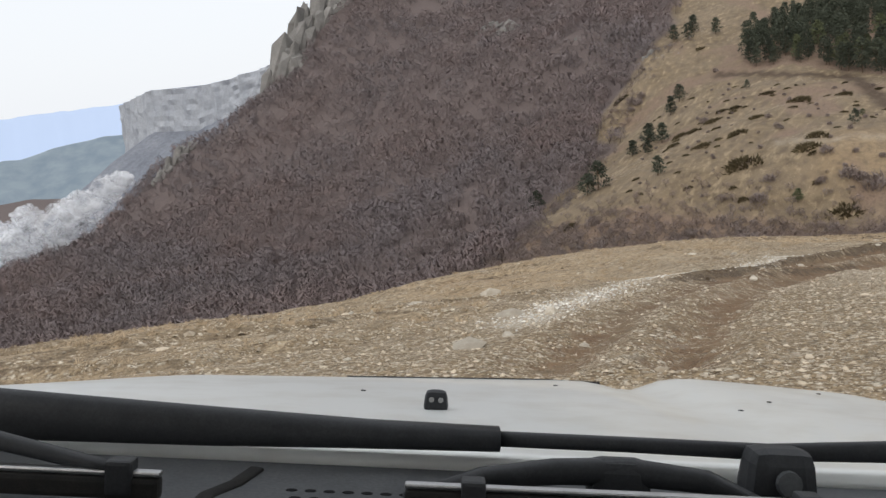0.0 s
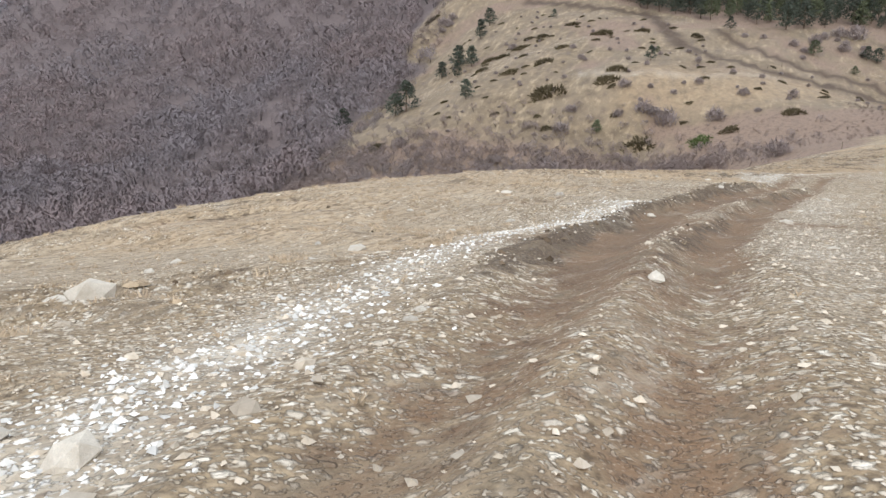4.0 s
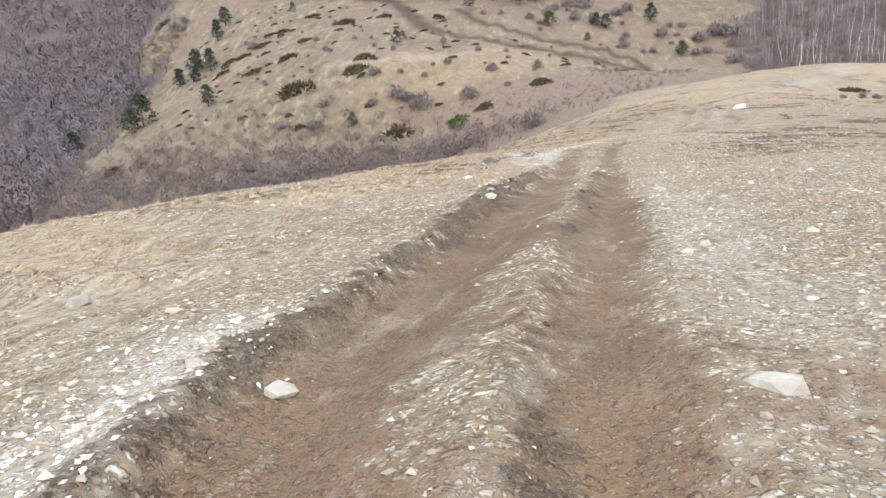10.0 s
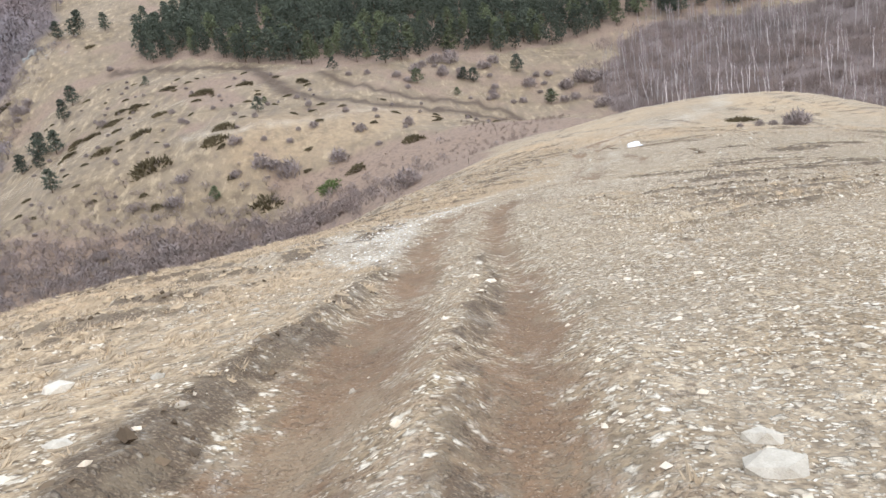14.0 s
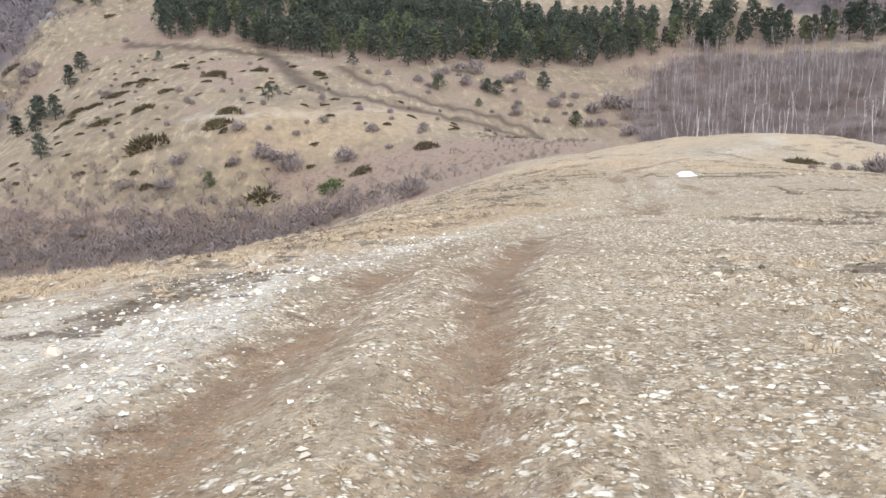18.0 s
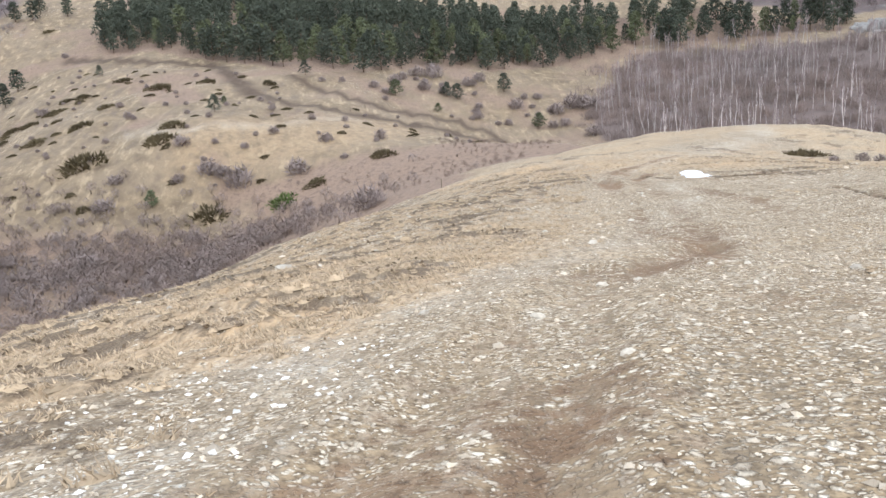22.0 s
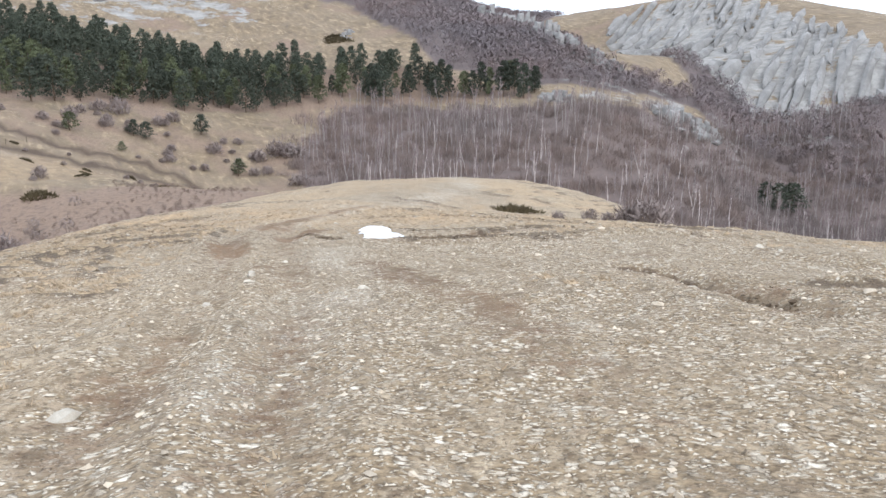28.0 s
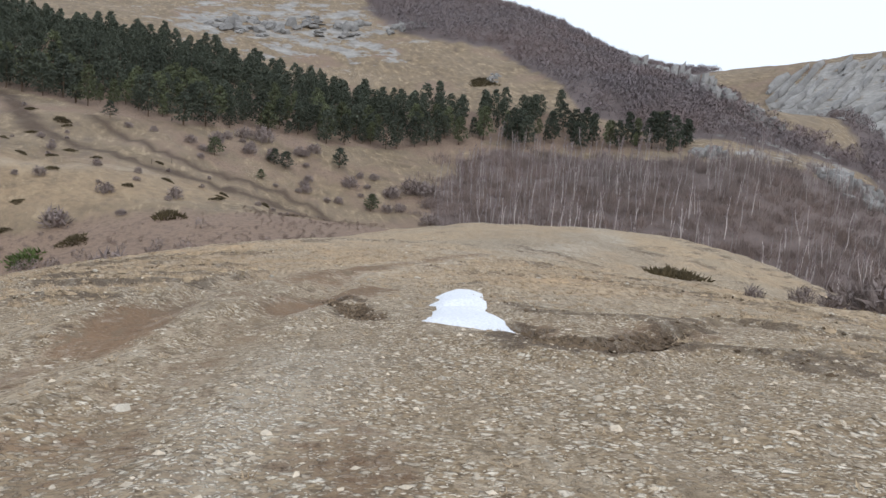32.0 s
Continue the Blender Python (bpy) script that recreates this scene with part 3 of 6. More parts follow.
def height(x, y):
    """The ground with its small relief: ruts, banks, hummocks."""
    x, y = np.asarray(x, float), np.asarray(y, float)
    z = base_height(x, y)
    near = smooth(160, 60, np.hypot(x - 45, y - 50))
    z = z + near * (0.05 * rough(x, y, 2.3, 1) + 0.035 * rough(x, y, 0.9, 2)) + 0.12 * near * rough(x, y, 7, 4)
    z = z + (1 - near) * (0.7 * rough(x, y, 18, 5) + 0.3 * rough(x, y, 6, 6))
    down, across = 0.72 * x + 0.69 * y, 0.69 * x - 0.72 * y
    far = smooth(170, 260, y) * smooth(620, 480, y)
    woods = smooth(300, 420, y) * smooth(60, -20, x - np.interp(y, WOOD_EDGE_Y, WOOD_EDGE_X))
    z = z + woods * 6.5 * (ridged(0.76 * x - 0.65 * y, (0.65 * x + 0.76 * y) * 0.22 + 0.1 * x, 52, 36) - 0.5) + woods * (5 * rough(x, y, 85, 33) + 2.5 * rough(x, y, 38, 34) - 5 * np.clip(1 - 2.5 * np.abs(rough(0.9 * x + 0.4 * y, (0.9 * y - 0.4 * x) * 0.35, 70, 35)), 0, 1))
    z = z - far * (1.0 * np.clip(1 - 3 * np.abs(rough(down, across * 5, 75, 31)), 0, 1) + 0.8 * np.clip(1 - 3 * np.abs(rough(down, across * 4, 26, 32)), 0, 1))
    for line, deep, wide in ((RUT_LEFT, 0.12, 0.4), (RUT_RIGHT, 0.14, 0.36), (RUT_BEND, 0.05, 0.35), (RUT_OUTER, 0.05, 0.4), (RUT_BEND[4:], 0.07, 0.35), (RUT_OUTER[2:], 0.07, 0.4)):
        d = line_distance(x, y, line)
        z = z - deep * np.exp(-(d / wide) ** 2) + 0.05 * np.exp(-((d - 0.75) / 0.25) ** 2)
    left, right, fresh = bank(x, y)
    z = z + fresh * (0.2 * smooth(-0.48, -0.8, left) * smooth(-4.5, -1.0, left) + 0.1 * smooth(-0.3, -0.55, right) * smooth(-1.1, -0.6, right))
    phase, share = terraces(x, y, z)
    z = z + share * 0.24 * (phase - smooth(0.72, 0.98, phase))
    for line, deep, wide in ((DITCH, 0.3, 0.3), (DITCH_LEFT, 0.3, 0.26), (DITCH_SIDE, 0.32, 0.34)):
        z = z - deep * np.exp(-(line_distance(x, y, line) / wide) ** 2) * (0.7 + 0.5 * rough(x, y, 0.8, 7))
    return z


def spread(a, b, step, low, high, grow=1.14):
    """Grid lines with an even step from a to b that widen outwards to low and high."""
    out, v, s = list(np.arange(a, b, step)), b, step
    while v < high:
        out.append(v)
        s = min(s * grow, 4.0 if v < 460 else 260)
        v += s
    v, s = a, step
    while v > low:
        s = min(s * grow, 7 if v > -330 else 260)
        v -= s
        out.insert(0, v)
    return np.array(out)


def cover(x, y):
    """What grows or lies where: shares from 0 to 1 of soil, gravel, grass tones, scrub, litter and rock; dark also
    holds painted clump shade.
    """
    near = smooth(62, 40, line_distance(x, y, SPINE))
    left, right = line_distance(x, y, RUT_LEFT), line_distance(x, y, RUT_RIGHT)
    ruts = np.minimum(left, right)
    bend = np.minimum(line_distance(x, y, RUT_BEND), line_distance(x, y, RUT_OUTER))
    patchy = 0.8 + 0.5 * rough(x, y, 3.2, 11) + 0.25 * rough(x, y, 0.9, 25)
    worn = 0.4 + 0.2 * smooth(12, 22, y) + 0.45 * smooth(50, 40, y) * smooth(12, 20, y)
    lb, rb, fresh = bank(x, y)
    soil = np.maximum(np.exp(-(left / 0.5) ** 2), np.exp(-(right / 0.42) ** 2)) * worn * (1 - 0.55 * smooth(57, 63, y)) * patchy + 0.2 * np.exp(-(ruts / 1.5) ** 2) * patchy
    between = smooth(-0.2, 0.5, side_of(x, y, RUT_LEFT)) * smooth(0.2, -0.5, side_of(x, y, RUT_RIGHT)) * smooth(12, 17, y) * smooth(46, 38, y)
    soil += 0.42 * between * (0.75 + 0.7 * rough(x, y, 1.3, 63))
    soil += 0.45 * np.exp(-(bend / 0.5) ** 2) * patchy + 0.62 * np.exp(-(line_distance(x, y, SMEAR) / 0.6) ** 2) * patchy
    soil += 0.22 * np.exp(-(line_distance(x, y, [(51.5, 63.3), (55.5, 65), (59.6, 67.4)]) / 0.9) ** 2) * patchy
    soil += 0.2 * smooth(0.0, 0.5, rough(x, y, 1.8, 26)) * smooth(3.0, 1.0, line_distance(x, y, [(43, 58.5), (50, 63), (58, 67)]))
    dark = fresh * (1.1 * np.exp(-((lb + 0.7) / 0.3) ** 2) + 0.9 * np.exp(-((rb + 0.42) / 0.18) ** 2)) * (0.75 + 0.5 * rough(x, y, 2.0, 27))
    # Risers of the steps: dark soil plus painted shadow of the grass cushions.
    phase, share = terraces(x, y, base_height(x, y))
    dark += share * (0.4 + 0.32 * smooth(38, 52, y) + 0.25 * smooth(40, 60, x) - 0.35 * smooth(72, 82, x)) * smooth(0.52, 0.72, phase) * smooth(1.0, 0.92, phase) * smooth(-0.5, 0.2, rough(x, y, 3, 55) + 0.5 * rough(x, y, 0.8, 56))
    dark += 1.2 * np.exp(-((np.minimum(line_distance(x, y, DITCH), line_distance(x, y, DITCH_LEFT)) - 0.1) / 0.36) ** 2) * smooth(-0.8, -0.1, rough(x, y, 0.6, 57)) + np.exp(-(line_distance(x, y, DITCH_SIDE) / 0.3) ** 2) * smooth(-0.5, 0.2, rough(x, y, 0.7, 58))
    for line in (RUT_BEND, RUT_OUTER):
        dark += 0.4 * np.exp(-((side_of(x, y, line) + 0.5 + 0.15 * rough(x, y, 1.1, 64)) / 0.17) ** 2) * smooth(78, 81, y) * smooth(-0.6, 0.0, rough(x, y, 1.7, 65))
    # Rows on the flank: painted shade in the gaps between hummocks.
    flank = smooth(-1.8, -4.0, side_of(x, y, [(20, 36), (31, 46), (46, 61.5), (58, 68), (72, 79), (86, 91)])) * smooth(46, 54, y) * smooth(88, 78, x) * near
    rows = rough((0.72 * x + 0.69 * y) * 0.28, 0.69 * x - 0.72 * y, 0.62, 66) + 0.4 * rough(x, y, 0.45, 67)
    dark += 0.62 * flank * smooth(0.0, 0.45, rows)
    dark += 0.25 * smooth(0.45, 0.75, rough(x, y, 1.7, 59)) * smooth(0.0, 0.6, rough(x, y, 9, 60)) * near
    soil += 0.9 * np.exp(-(np.hypot((x - 15.6) / 1.6, (y - 24.5) / 2.0)) ** 2) * (0.4 + 0.7 * rough(x, y, 0.8, 12))
    soil += 0.75 * np.exp(-(line_distance(x, y, [(72.8, 81.1), (74.5, 83), (77.1, 84.9), (79.9, 86.7), (84.9, 90.6), (88.4, 92)]) / 0.65) ** 2) * patchy + 0.85 * np.exp(-(line_distance(x, y, [(77, 82.8), (79.7, 84.6), (83, 86)]) / 0.45) ** 2)
    soil += 0.3 * np.exp(-np.hypot((x - 77.5) / 1.6, (y - 84.6) / 1.3) ** 2) + 0.55 * np.exp(-(line_distance(x, y, [(88, 91.5), (95, 94.5), (101, 96)]) / 0.7) ** 2)
    soil += 0.6 * np.exp(-(line_distance(x, y, DITCH) / 0.7) ** 2) + 0.5 * np.exp(-(line_distance(x, y, DITCH_SIDE) / 0.6) ** 2)
    hill_track = np.minimum(line_distance(x, y, HILL_ROAD), line_distance(x, y, HILL_ROAD_UPPER) * 1.15)
    road = 2.6 * np.exp(-(hill_track / 2.7) ** 2) * smooth(0.0, 20, line_distance(x, y, [(203, 200), (160, 142)]))
    soil += 0.28 * smooth(0.45, 0.9, rough(x, y, 3.5, 13)) * near
    soil += 0.75 * smooth(26, 8, line_distance(x, y, [(212, 214), (232, 236), (240, 258)])) * (0.6 + 0.5 * rough(x, y, 9, 19))
    white = 0.95 * np.exp(-(line_distance(x, y, WHITE_BAND) / 0.5) ** 2) + 0.5 * np.exp(-(line_distance(x, y, WHITE_BANK) / 0.7) ** 2)
    white += 0.35 * np.exp(-(line_distance(x, y, WHITE_FAR) / 0.7) ** 2) + 0.5 * np.exp(-(line_distance(x, y, CREST_TRACK) / 2.0) ** 2)
    white += 0.45 * np.exp(-(line_distance(x, y, [(123, 299), (132.7, 282), (148, 275), (172, 274), (193, 278.6)]) / 2.2) ** 2)
    white += 0.5 * np.exp(-(line_distance(x, y, [(183, 187), (196, 193), (209, 200)]) / 2.5) ** 2)
    white += 0.5 * np.exp(-((side_of(x, y, RUT_RIGHT) - 1.35) / 0.7) ** 2) * smooth(14, 20, y) * smooth(44, 34, y)
    white += 0.55 * inside(x, y, WHITE_TRIANGLE)
    white *= (1 - np.clip(np.exp(-(ruts / 0.35) ** 2), 0, 1)) * (0.6 + 0.6 * rough(x, y, 1.1, 20))
    side = np.interp(y, [0, 12, 28, 45, 60, 80], [1, 2.5, 13, 31, 47, 76])
    side = (x - side) * 0.7
    gravel = (0.4 + 0.42 * smooth(-7, 2, side) + 0.22 * rough(x, y, 9, 14) + 0.2 * rough(x, y, 2.2, 15)) * near
    gravel += (1 - near) * 0.3 * smooth(0.1, 0.8, rough(x, y, 25, 16))
    orange = smooth(4.4, 2.4, line_distance(x, y, ORANGE) + 1.2 * rough(x, y, 2.5, 17)) + 0.9 * smooth(26, 8, line_distance(x, y, [(140, 268), (165, 262), (200, 264)])) * (1 - near)
    orange += 0.6 * near * smooth(9, 3, line_distance(x, y, [(88, 108), (82, 96), (90, 90), (100, 100)])) + 0.45 * near * smooth(0.2, 0.7, rough(x, y, 6, 23)) * smooth(3, -4, side)
    orange = np.clip(orange, 0, 1)
    gravel -= near * 0.5 * smooth(76, 92, x)
    orange += 0.6 * near * smooth(76, 92, x) * smooth(-0.15, 0.45, rough(x, y, 5, 28) + 0.4 * rough(x, y, 1.6, 29))
    orange = np.clip(orange, 0, 1)
    gravel = np.clip(gravel, 0, 1) * (1 - 0.7 * orange)
    heath = smooth(34, 12, line_distance(x, y, SCRUB_BAND)) * 0.75 + smooth(30, 12, line_distance(x, y, [(150, 222), (170, 210), (192, 202)])) * 0.85 + inside(x, y, BIRCH_AREA) * 0.95
    heath += 0.8 * smooth(24, 8, line_distance(x, y, [(120, 178), (155, 186), (195, 206)]))
    heath += smooth(60, 30, line_distance(x, y, [(110, 150), (60, 170), (0, 220), (-60, 250)])) + inside(x, y, PINE_AREA) * 0.7
    heath += smooth(45, 10, line_distance(x, y, [(225, 310), (245, 320), (290, 290), (285, 255), (265, 235)])) * 0.45
    heath += 0.6 * smooth(0.1, 0.7, rough(x, y, 22, 24)) * smooth(200, 260, y)
    rock = inside(x, y, SLAB_AREA) * 0.75 + smooth(150, 40, np.hypot(x - 450, y - 545)) * 0.55 + smooth(110, 30, np.hypot(x - 470, y - 165)) * 0.4 + smooth(60, 15, np.hypot(x - 140, y - 545)) * 0.2
    out = {"soil": soil, "dark": dark, "white": white, "gravel": gravel, "orange": orange, "heath": heath * (1 - near), "wood": np.maximum(wood_share(x, y), 0.85 * inside(x, y, BIRCH_AREA)), "rock": rock, "turf": 1 - near, "road": road * (1 - near)}
    return {k: np.clip(v, 0, 1) for k, v in out.items()}


def build_ground():
    gx, gy = spread(-12, 100, 0.3, -4700, 4700, 1.06), spread(6, 100, 0.3, -2500, 4700, 1.06)
    x, y = np.meshgrid(gx, gy)
    z = height(x, y)
    nx, ny = len(gx), len(gy)
    i = np.arange((ny - 1) * (nx - 1))
    q = i // (nx - 1) * nx + i % (nx - 1)
    me = soup("ground", np.stack([x, y, z], -1).reshape(-1, 3), np.stack([q, q + 1, q + nx + 1, q + nx], 1), HILLSIDE, True)
    for name, v in cover(x.ravel(), y.ravel()).items():
        me.attributes.new(name, "FLOAT", "POINT").data.foreach_set("value", v.astype(np.float32))
    return tagged(new("ground", me), "stony straw-coloured hillside with dirt ruts and dry grass", "ground", kind="structure")


build_ground()


# ---- trees ----


def sprays(rng, centres, out, length, width, lift=0.6, loose=0.55):
    """Flat twig or needle sprays that cover a crown: each rises along the crown's skin and faces outwards, more or less."""
    n = len(centres)
    face = out + rng.normal(size=(n, 3)) * loose
    face /= np.linalg.norm(face, axis=1, keepdims=True)
    way = np.array([0, 0, lift]) + rng.normal(size=(n, 3)) * 0.55 + 0.45 * out
    way -= face * (way * face).sum(1, keepdims=True)
    way /= np.linalg.norm(way, axis=1, keepdims=True) + 1e-9
    side = np.cross(way, face)
    a, b = centres - side * width[:, None], centres + side * width[:, None]
    return np.stack([a, b, centres + way * length[:, None]], 1).reshape(-1, 3), np.arange(3 * n).reshape(-1, 3)


def on_dome(rng, n, low=-0.35, thin=0.25):
    """Directions over a dome and how far out each one lies."""
    ang, up = rng.random(n) * 2 * np.pi, rng.uniform(low, 1, n)
    flat = np.sqrt(1 - up ** 2)
    out = np.stack([flat * np.cos(ang), flat * np.sin(ang), up], 1)
    lump = 1 + 0.13 * np.sin(3 * ang + 7 * rng.random()) + 0.1 * np.sin(5 * ang + 4 * up + 7 * rng.random())
    return out, (lump * rng.uniform(1 - thin, 1.04, n))[:, None]


def pine_shape(seed, tall=1.0):
    """Trunk and needle sprays of a pine 10 m high: bushy boughs on an uneven, blunt crown."""
    rng = np.random.default_rng(seed)
    h = 10.0
    trunk = spike((0, 0, -0.6), (rng.normal() * 0.15, rng.normal() * 0.15, h * 0.93), 0.17, 0.03, 6)
    pieces = []
    n = 34
    for k in range(n):
        t = ((k + rng.random()) / n) ** 0.85
        reach = (0.15 + 2.75 * (1 - t) ** 0.6 * np.clip(t / 0.2, 0.6, 1)) * tall * rng.uniform(0.45, 1.15)
        a = k * 2.4 + rng.normal() * 0.5
        size = (0.6 + 0.75 * (1 - t)) * rng.uniform(0.8, 1.25)
        out, far = on_dome(rng, 26, -0.3, 0.5)
        c = np.array([reach * np.cos(a), reach * np.sin(a), h * (0.12 + 0.82 * t) - 0.08 * reach]) + out * far * np.array([size, size, size * 0.7])
        pieces.append(sprays(rng, c, out, rng.uniform(0.4, 0.85, 26), rng.uniform(0.12, 0.26, 26), 0.5, 0.45))
    return trunk, joined(pieces)


def bare_shape(seed, h=8.0, wide=3.9, n=170, stems=2, size=1.0):
    """A leafless tree: stems and the rounded twig haze of its crown."""
    rng = np.random.default_rng(seed)
    pieces = []
    for _ in range(stems):
        pieces.append(spike((rng.normal() * 0.3, rng.normal() * 0.3, -0.5), (rng.normal() * 1.2, rng.normal() * 1.2, h * 0.75), 0.12, 0.03, 3))
    out, far = on_dome(rng, n, -0.3, 0.3)
    c = np.array([rng.normal() * 0.4, rng.normal() * 0.4, h * 0.42]) + out * far * np.array([wide, wide, h * 0.46])
    pieces.append(sprays(rng, c, out, rng.uniform(0.8, 2.0, n) * size, rng.uniform(0.08, 0.2, n) * size, 0.7, 0.4))
    return joined(pieces)


def brush_shape(seed, n=64):
    """A thicket of thin upright twigs, 3 m high."""
    rng = np.random.default_rng(seed)
    c = np.c_[rng.normal(size=(n, 2)) * 1.3, rng.uniform(-0.2, 1.2, n)]
    w = np.c_[c[:, :2] * 0.12 + rng.normal(size=(n, 2)) * 0.16, np.ones(n)]
    w /= np.linalg.norm(w, axis=1, keepdims=True)
    return blades(rng, c, w, rng.uniform(1.0, 2.6, n), rng.uniform(0.035, 0.1, n))


def birch_shape(seed, h=11.0):
    """Thin crooked pale stem, forked high up, with fine brown twigs."""
    rng = np.random.default_rng(seed)
    lean = rng.normal(size=2) * 0.07
    joints = [np.array([0, 0, -0.8])]
    for t in (0.3, 0.58, 0.8, 1.0):
        joints.append(np.array([lean[0] * h * t + rng.normal() * 0.16, lean[1] * h * t + rng.normal() * 0.16, h * t]))
    wide = np.array([0.105, 0.092, 0.072, 0.05, 0.018]) * rng.uniform(0.75, 1.2)
    pieces = [spike(joints[k], joints[k + 1], wide[k], wide[k + 1], 5) for k in range(4)]
    limbs = []
    for k in range(11):
        t = rng.uniform(0.42, 0.97)
        a = rng.random() * 2 * np.pi
        z = h * t
        start = np.array([np.interp(z, [j[2] for j in joints], [j[i] for j in joints]) for i in range(3)])
        out = rng.uniform(0.5, 1.25) * (1.25 - t)
        end = start + np.array([np.cos(a) * out * 1.6, np.sin(a) * out * 1.6, rng.uniform(0.8, 1.9) * (1.5 - t)])
        pieces.append(spike(start, end, 0.042, 0.012, 3))
        limbs.append((start, end))
    n = 130
    pick = rng.integers(0, 11, n)
    s = rng.uniform(0.2, 1.1, (n, 1))
    c = np.array([limbs[i][0] for i in pick]) * (1 - s) + np.array([limbs[i][1] for i in pick]) * s
    w = rng.normal(size=(n, 3)) * 0.55 + np.array([0, 0, 0.55])
    w /= np.linalg.norm(w, axis=1, keepdims=True)
    return joined(pieces), blades(rng, c, w, rng.uniform(0.5, 1.3, n), rng.uniform(0.018, 0.045, n))


def shrub_shape(seed, h=1.6, wide=1.6, n=190):
    """A bare bush: stems, a twig mass and the sprays that stick out of it."""
    rng = np.random.default_rng(seed)
    ang = rng.random(n) * 2 * np.pi
    r = wide * 0.55 * np.sqrt(rng.random(n))
    c = np.stack([r * np.cos(ang), r * np.sin(ang), rng.random(n) ** 1.3 * h * 0.55 - 0.05], 1)
    w = np.stack([np.cos(ang) * r / wide * 1.5, np.sin(ang) * r / wide * 1.5, np.ones(n) * 0.9], 1) + rng.normal(size=(n, 3)) * 0.35
    w /= np.linalg.norm(w, axis=1, keepdims=True)
    twigs = [blades(rng, c, w, rng.uniform(0.3, 0.75, n) * h * 0.6, rng.uniform(0.01, 0.028, n) * h)]
    out, far = on_dome(rng, 110, -0.2, 0.5)
    twigs.append(sprays(rng, np.array([0, 0, h * 0.25]) + out * far * np.array([wide * 0.5, wide * 0.5, h * 0.5]), out, rng.uniform(0.2, 0.45, 110) * h, rng.uniform(0.025, 0.06, 110) * h, 0.8, 0.6))
    stems = [spike((0, 0, -0.15), (np.cos(a) * wide * 0.35, np.sin(a) * wide * 0.35, h * 0.6), 0.03 * h, 0.01 * h, 3) for a in rng.random(6) * 6.28]
    return joined(stems), joined(twigs)


def mat_shape(seed, n=330):
    """A creeping juniper: low cushion of upright sprays, 1 m across its half axes."""
    rng = np.random.default_rng(seed)
    ang, r = rng.random(n) * 2 * np.pi, np.sqrt(rng.random(n))
    edge = 0.8 + 0.2 * np.sin(ang * 3 + seed) + 0.12 * np.sin(ang * 7 + 2 * seed)
    c = np.stack([r * edge * np.cos(ang), r * edge * np.sin(ang), 0.22 * (1 - r ** 2) * rng.uniform(0.4, 1, n) - 0.04], 1)
    w = np.stack([np.cos(ang) * r, np.sin(ang) * r, np.full(n, 0.9)], 1) + rng.normal(size=(n, 3)) * 0.5
    w /= np.linalg.norm(w, axis=1, keepdims=True)
    return blades(rng, c, w, rng.uniform(0.12, 0.26, n), rng.uniform(0.03, 0.075, n))


PINES = [pine_shape(s, w) for s, w in ((1, 1.0), (2, 0.9), (3, 1.1), (4, 0.8), (5, 1.0), (6, 1.2))]
PINE_MESHES = [(soup("trunk", *t, PINE_BARK), soup("crown", *c, PINE_NEEDLES), soup("crown", *c, YOUNG_NEEDLES)) for t, c in PINES]
BIRCHES = [birch_shape(s) for s in range(20, 28)]
BIRCH_MESHES = [(soup("trunk", *t, BIRCH_BARK), soup("crown", *c, BIRCH_TWIGS)) for t, c in BIRCHES]
BARE = [bare_shape(s) for s in range(40, 48)]
BARE_FAR = [bare_shape(s, n=95, stems=1, size=1.25) for s in range(40, 48)]
SCRUB = [bare_shape(s, wide=3.4, n=130, stems=3, size=0.95) for s in range(48, 56)]
BRUSH = [brush_shape(s) for s in range(56, 60)]
SHRUBS = [shrub_shape(s) for s in range(60, 64)]
SHRUB_MESHES = [(soup("stem", *t, SHRUB_TWIGS), soup("twig_crown", *c, SHRUB_TWIGS)) for t, c in SHRUBS]
MATS = [mat_shape(s) for s in range(70, 74)]
MAT_MESHES = [(soup("foliage", *m, JUNIPER), soup("foliage", *m, JUNIPER_GREEN)) for m in MATS]
pick = random.Random(5)


def ground_at(x, y):
    return float(height(np.array([x]), np.array([y]))[0])


def thing(name, x, y, z, scale, turn, label, category, group=""):
    ob = new(name)
    ob.matrix_basis = Matrix.LocRotScale((x, y, z), Euler((0, 0, turn)), scale if isinstance(scale, tuple) else (scale,) * 3)
    return tagged(ob, label, category, group)


def pine(x, y, size, young=False, label="dark green pine tree on the slope", group="pine wood", wide=1.0):
    t, c, y2 = pick.choice(PINE_MESHES)
    ob = thing("pine_tree", x, y, ground_at(x, y), (wide * size * pick.uniform(0.85, 1.15), wide * size * pick.uniform(0.85, 1.15), size), pick.random() * 6.28, label, "tree", group)
    part("trunk", t, ob)
    part("crown", y2 if young else c, ob)


def birch(x, y, size):
    t, c = pick.choice(BIRCH_MESHES)
    ob = thing("birch_tree", x, y, ground_at(x, y), size, pick.random() * 6.28, "leafless pale-stemmed birch on the brown slope", "tree", "birch stand")
    part("trunk", t, ob)
    part("crown", c, ob)


def shrub(x, y, size, label="leafless grey shrub in dry grass"):
    s, w = pick.choice(SHRUB_MESHES)
    ob = thing("shrub", x, y, ground_at(x, y), (size, size, size * pick.uniform(0.8, 1.1)), pick.random() * 6.28, label, "shrub", "bare shrubs")
    part("stem", s, ob)
    part("twig_crown", w, ob)


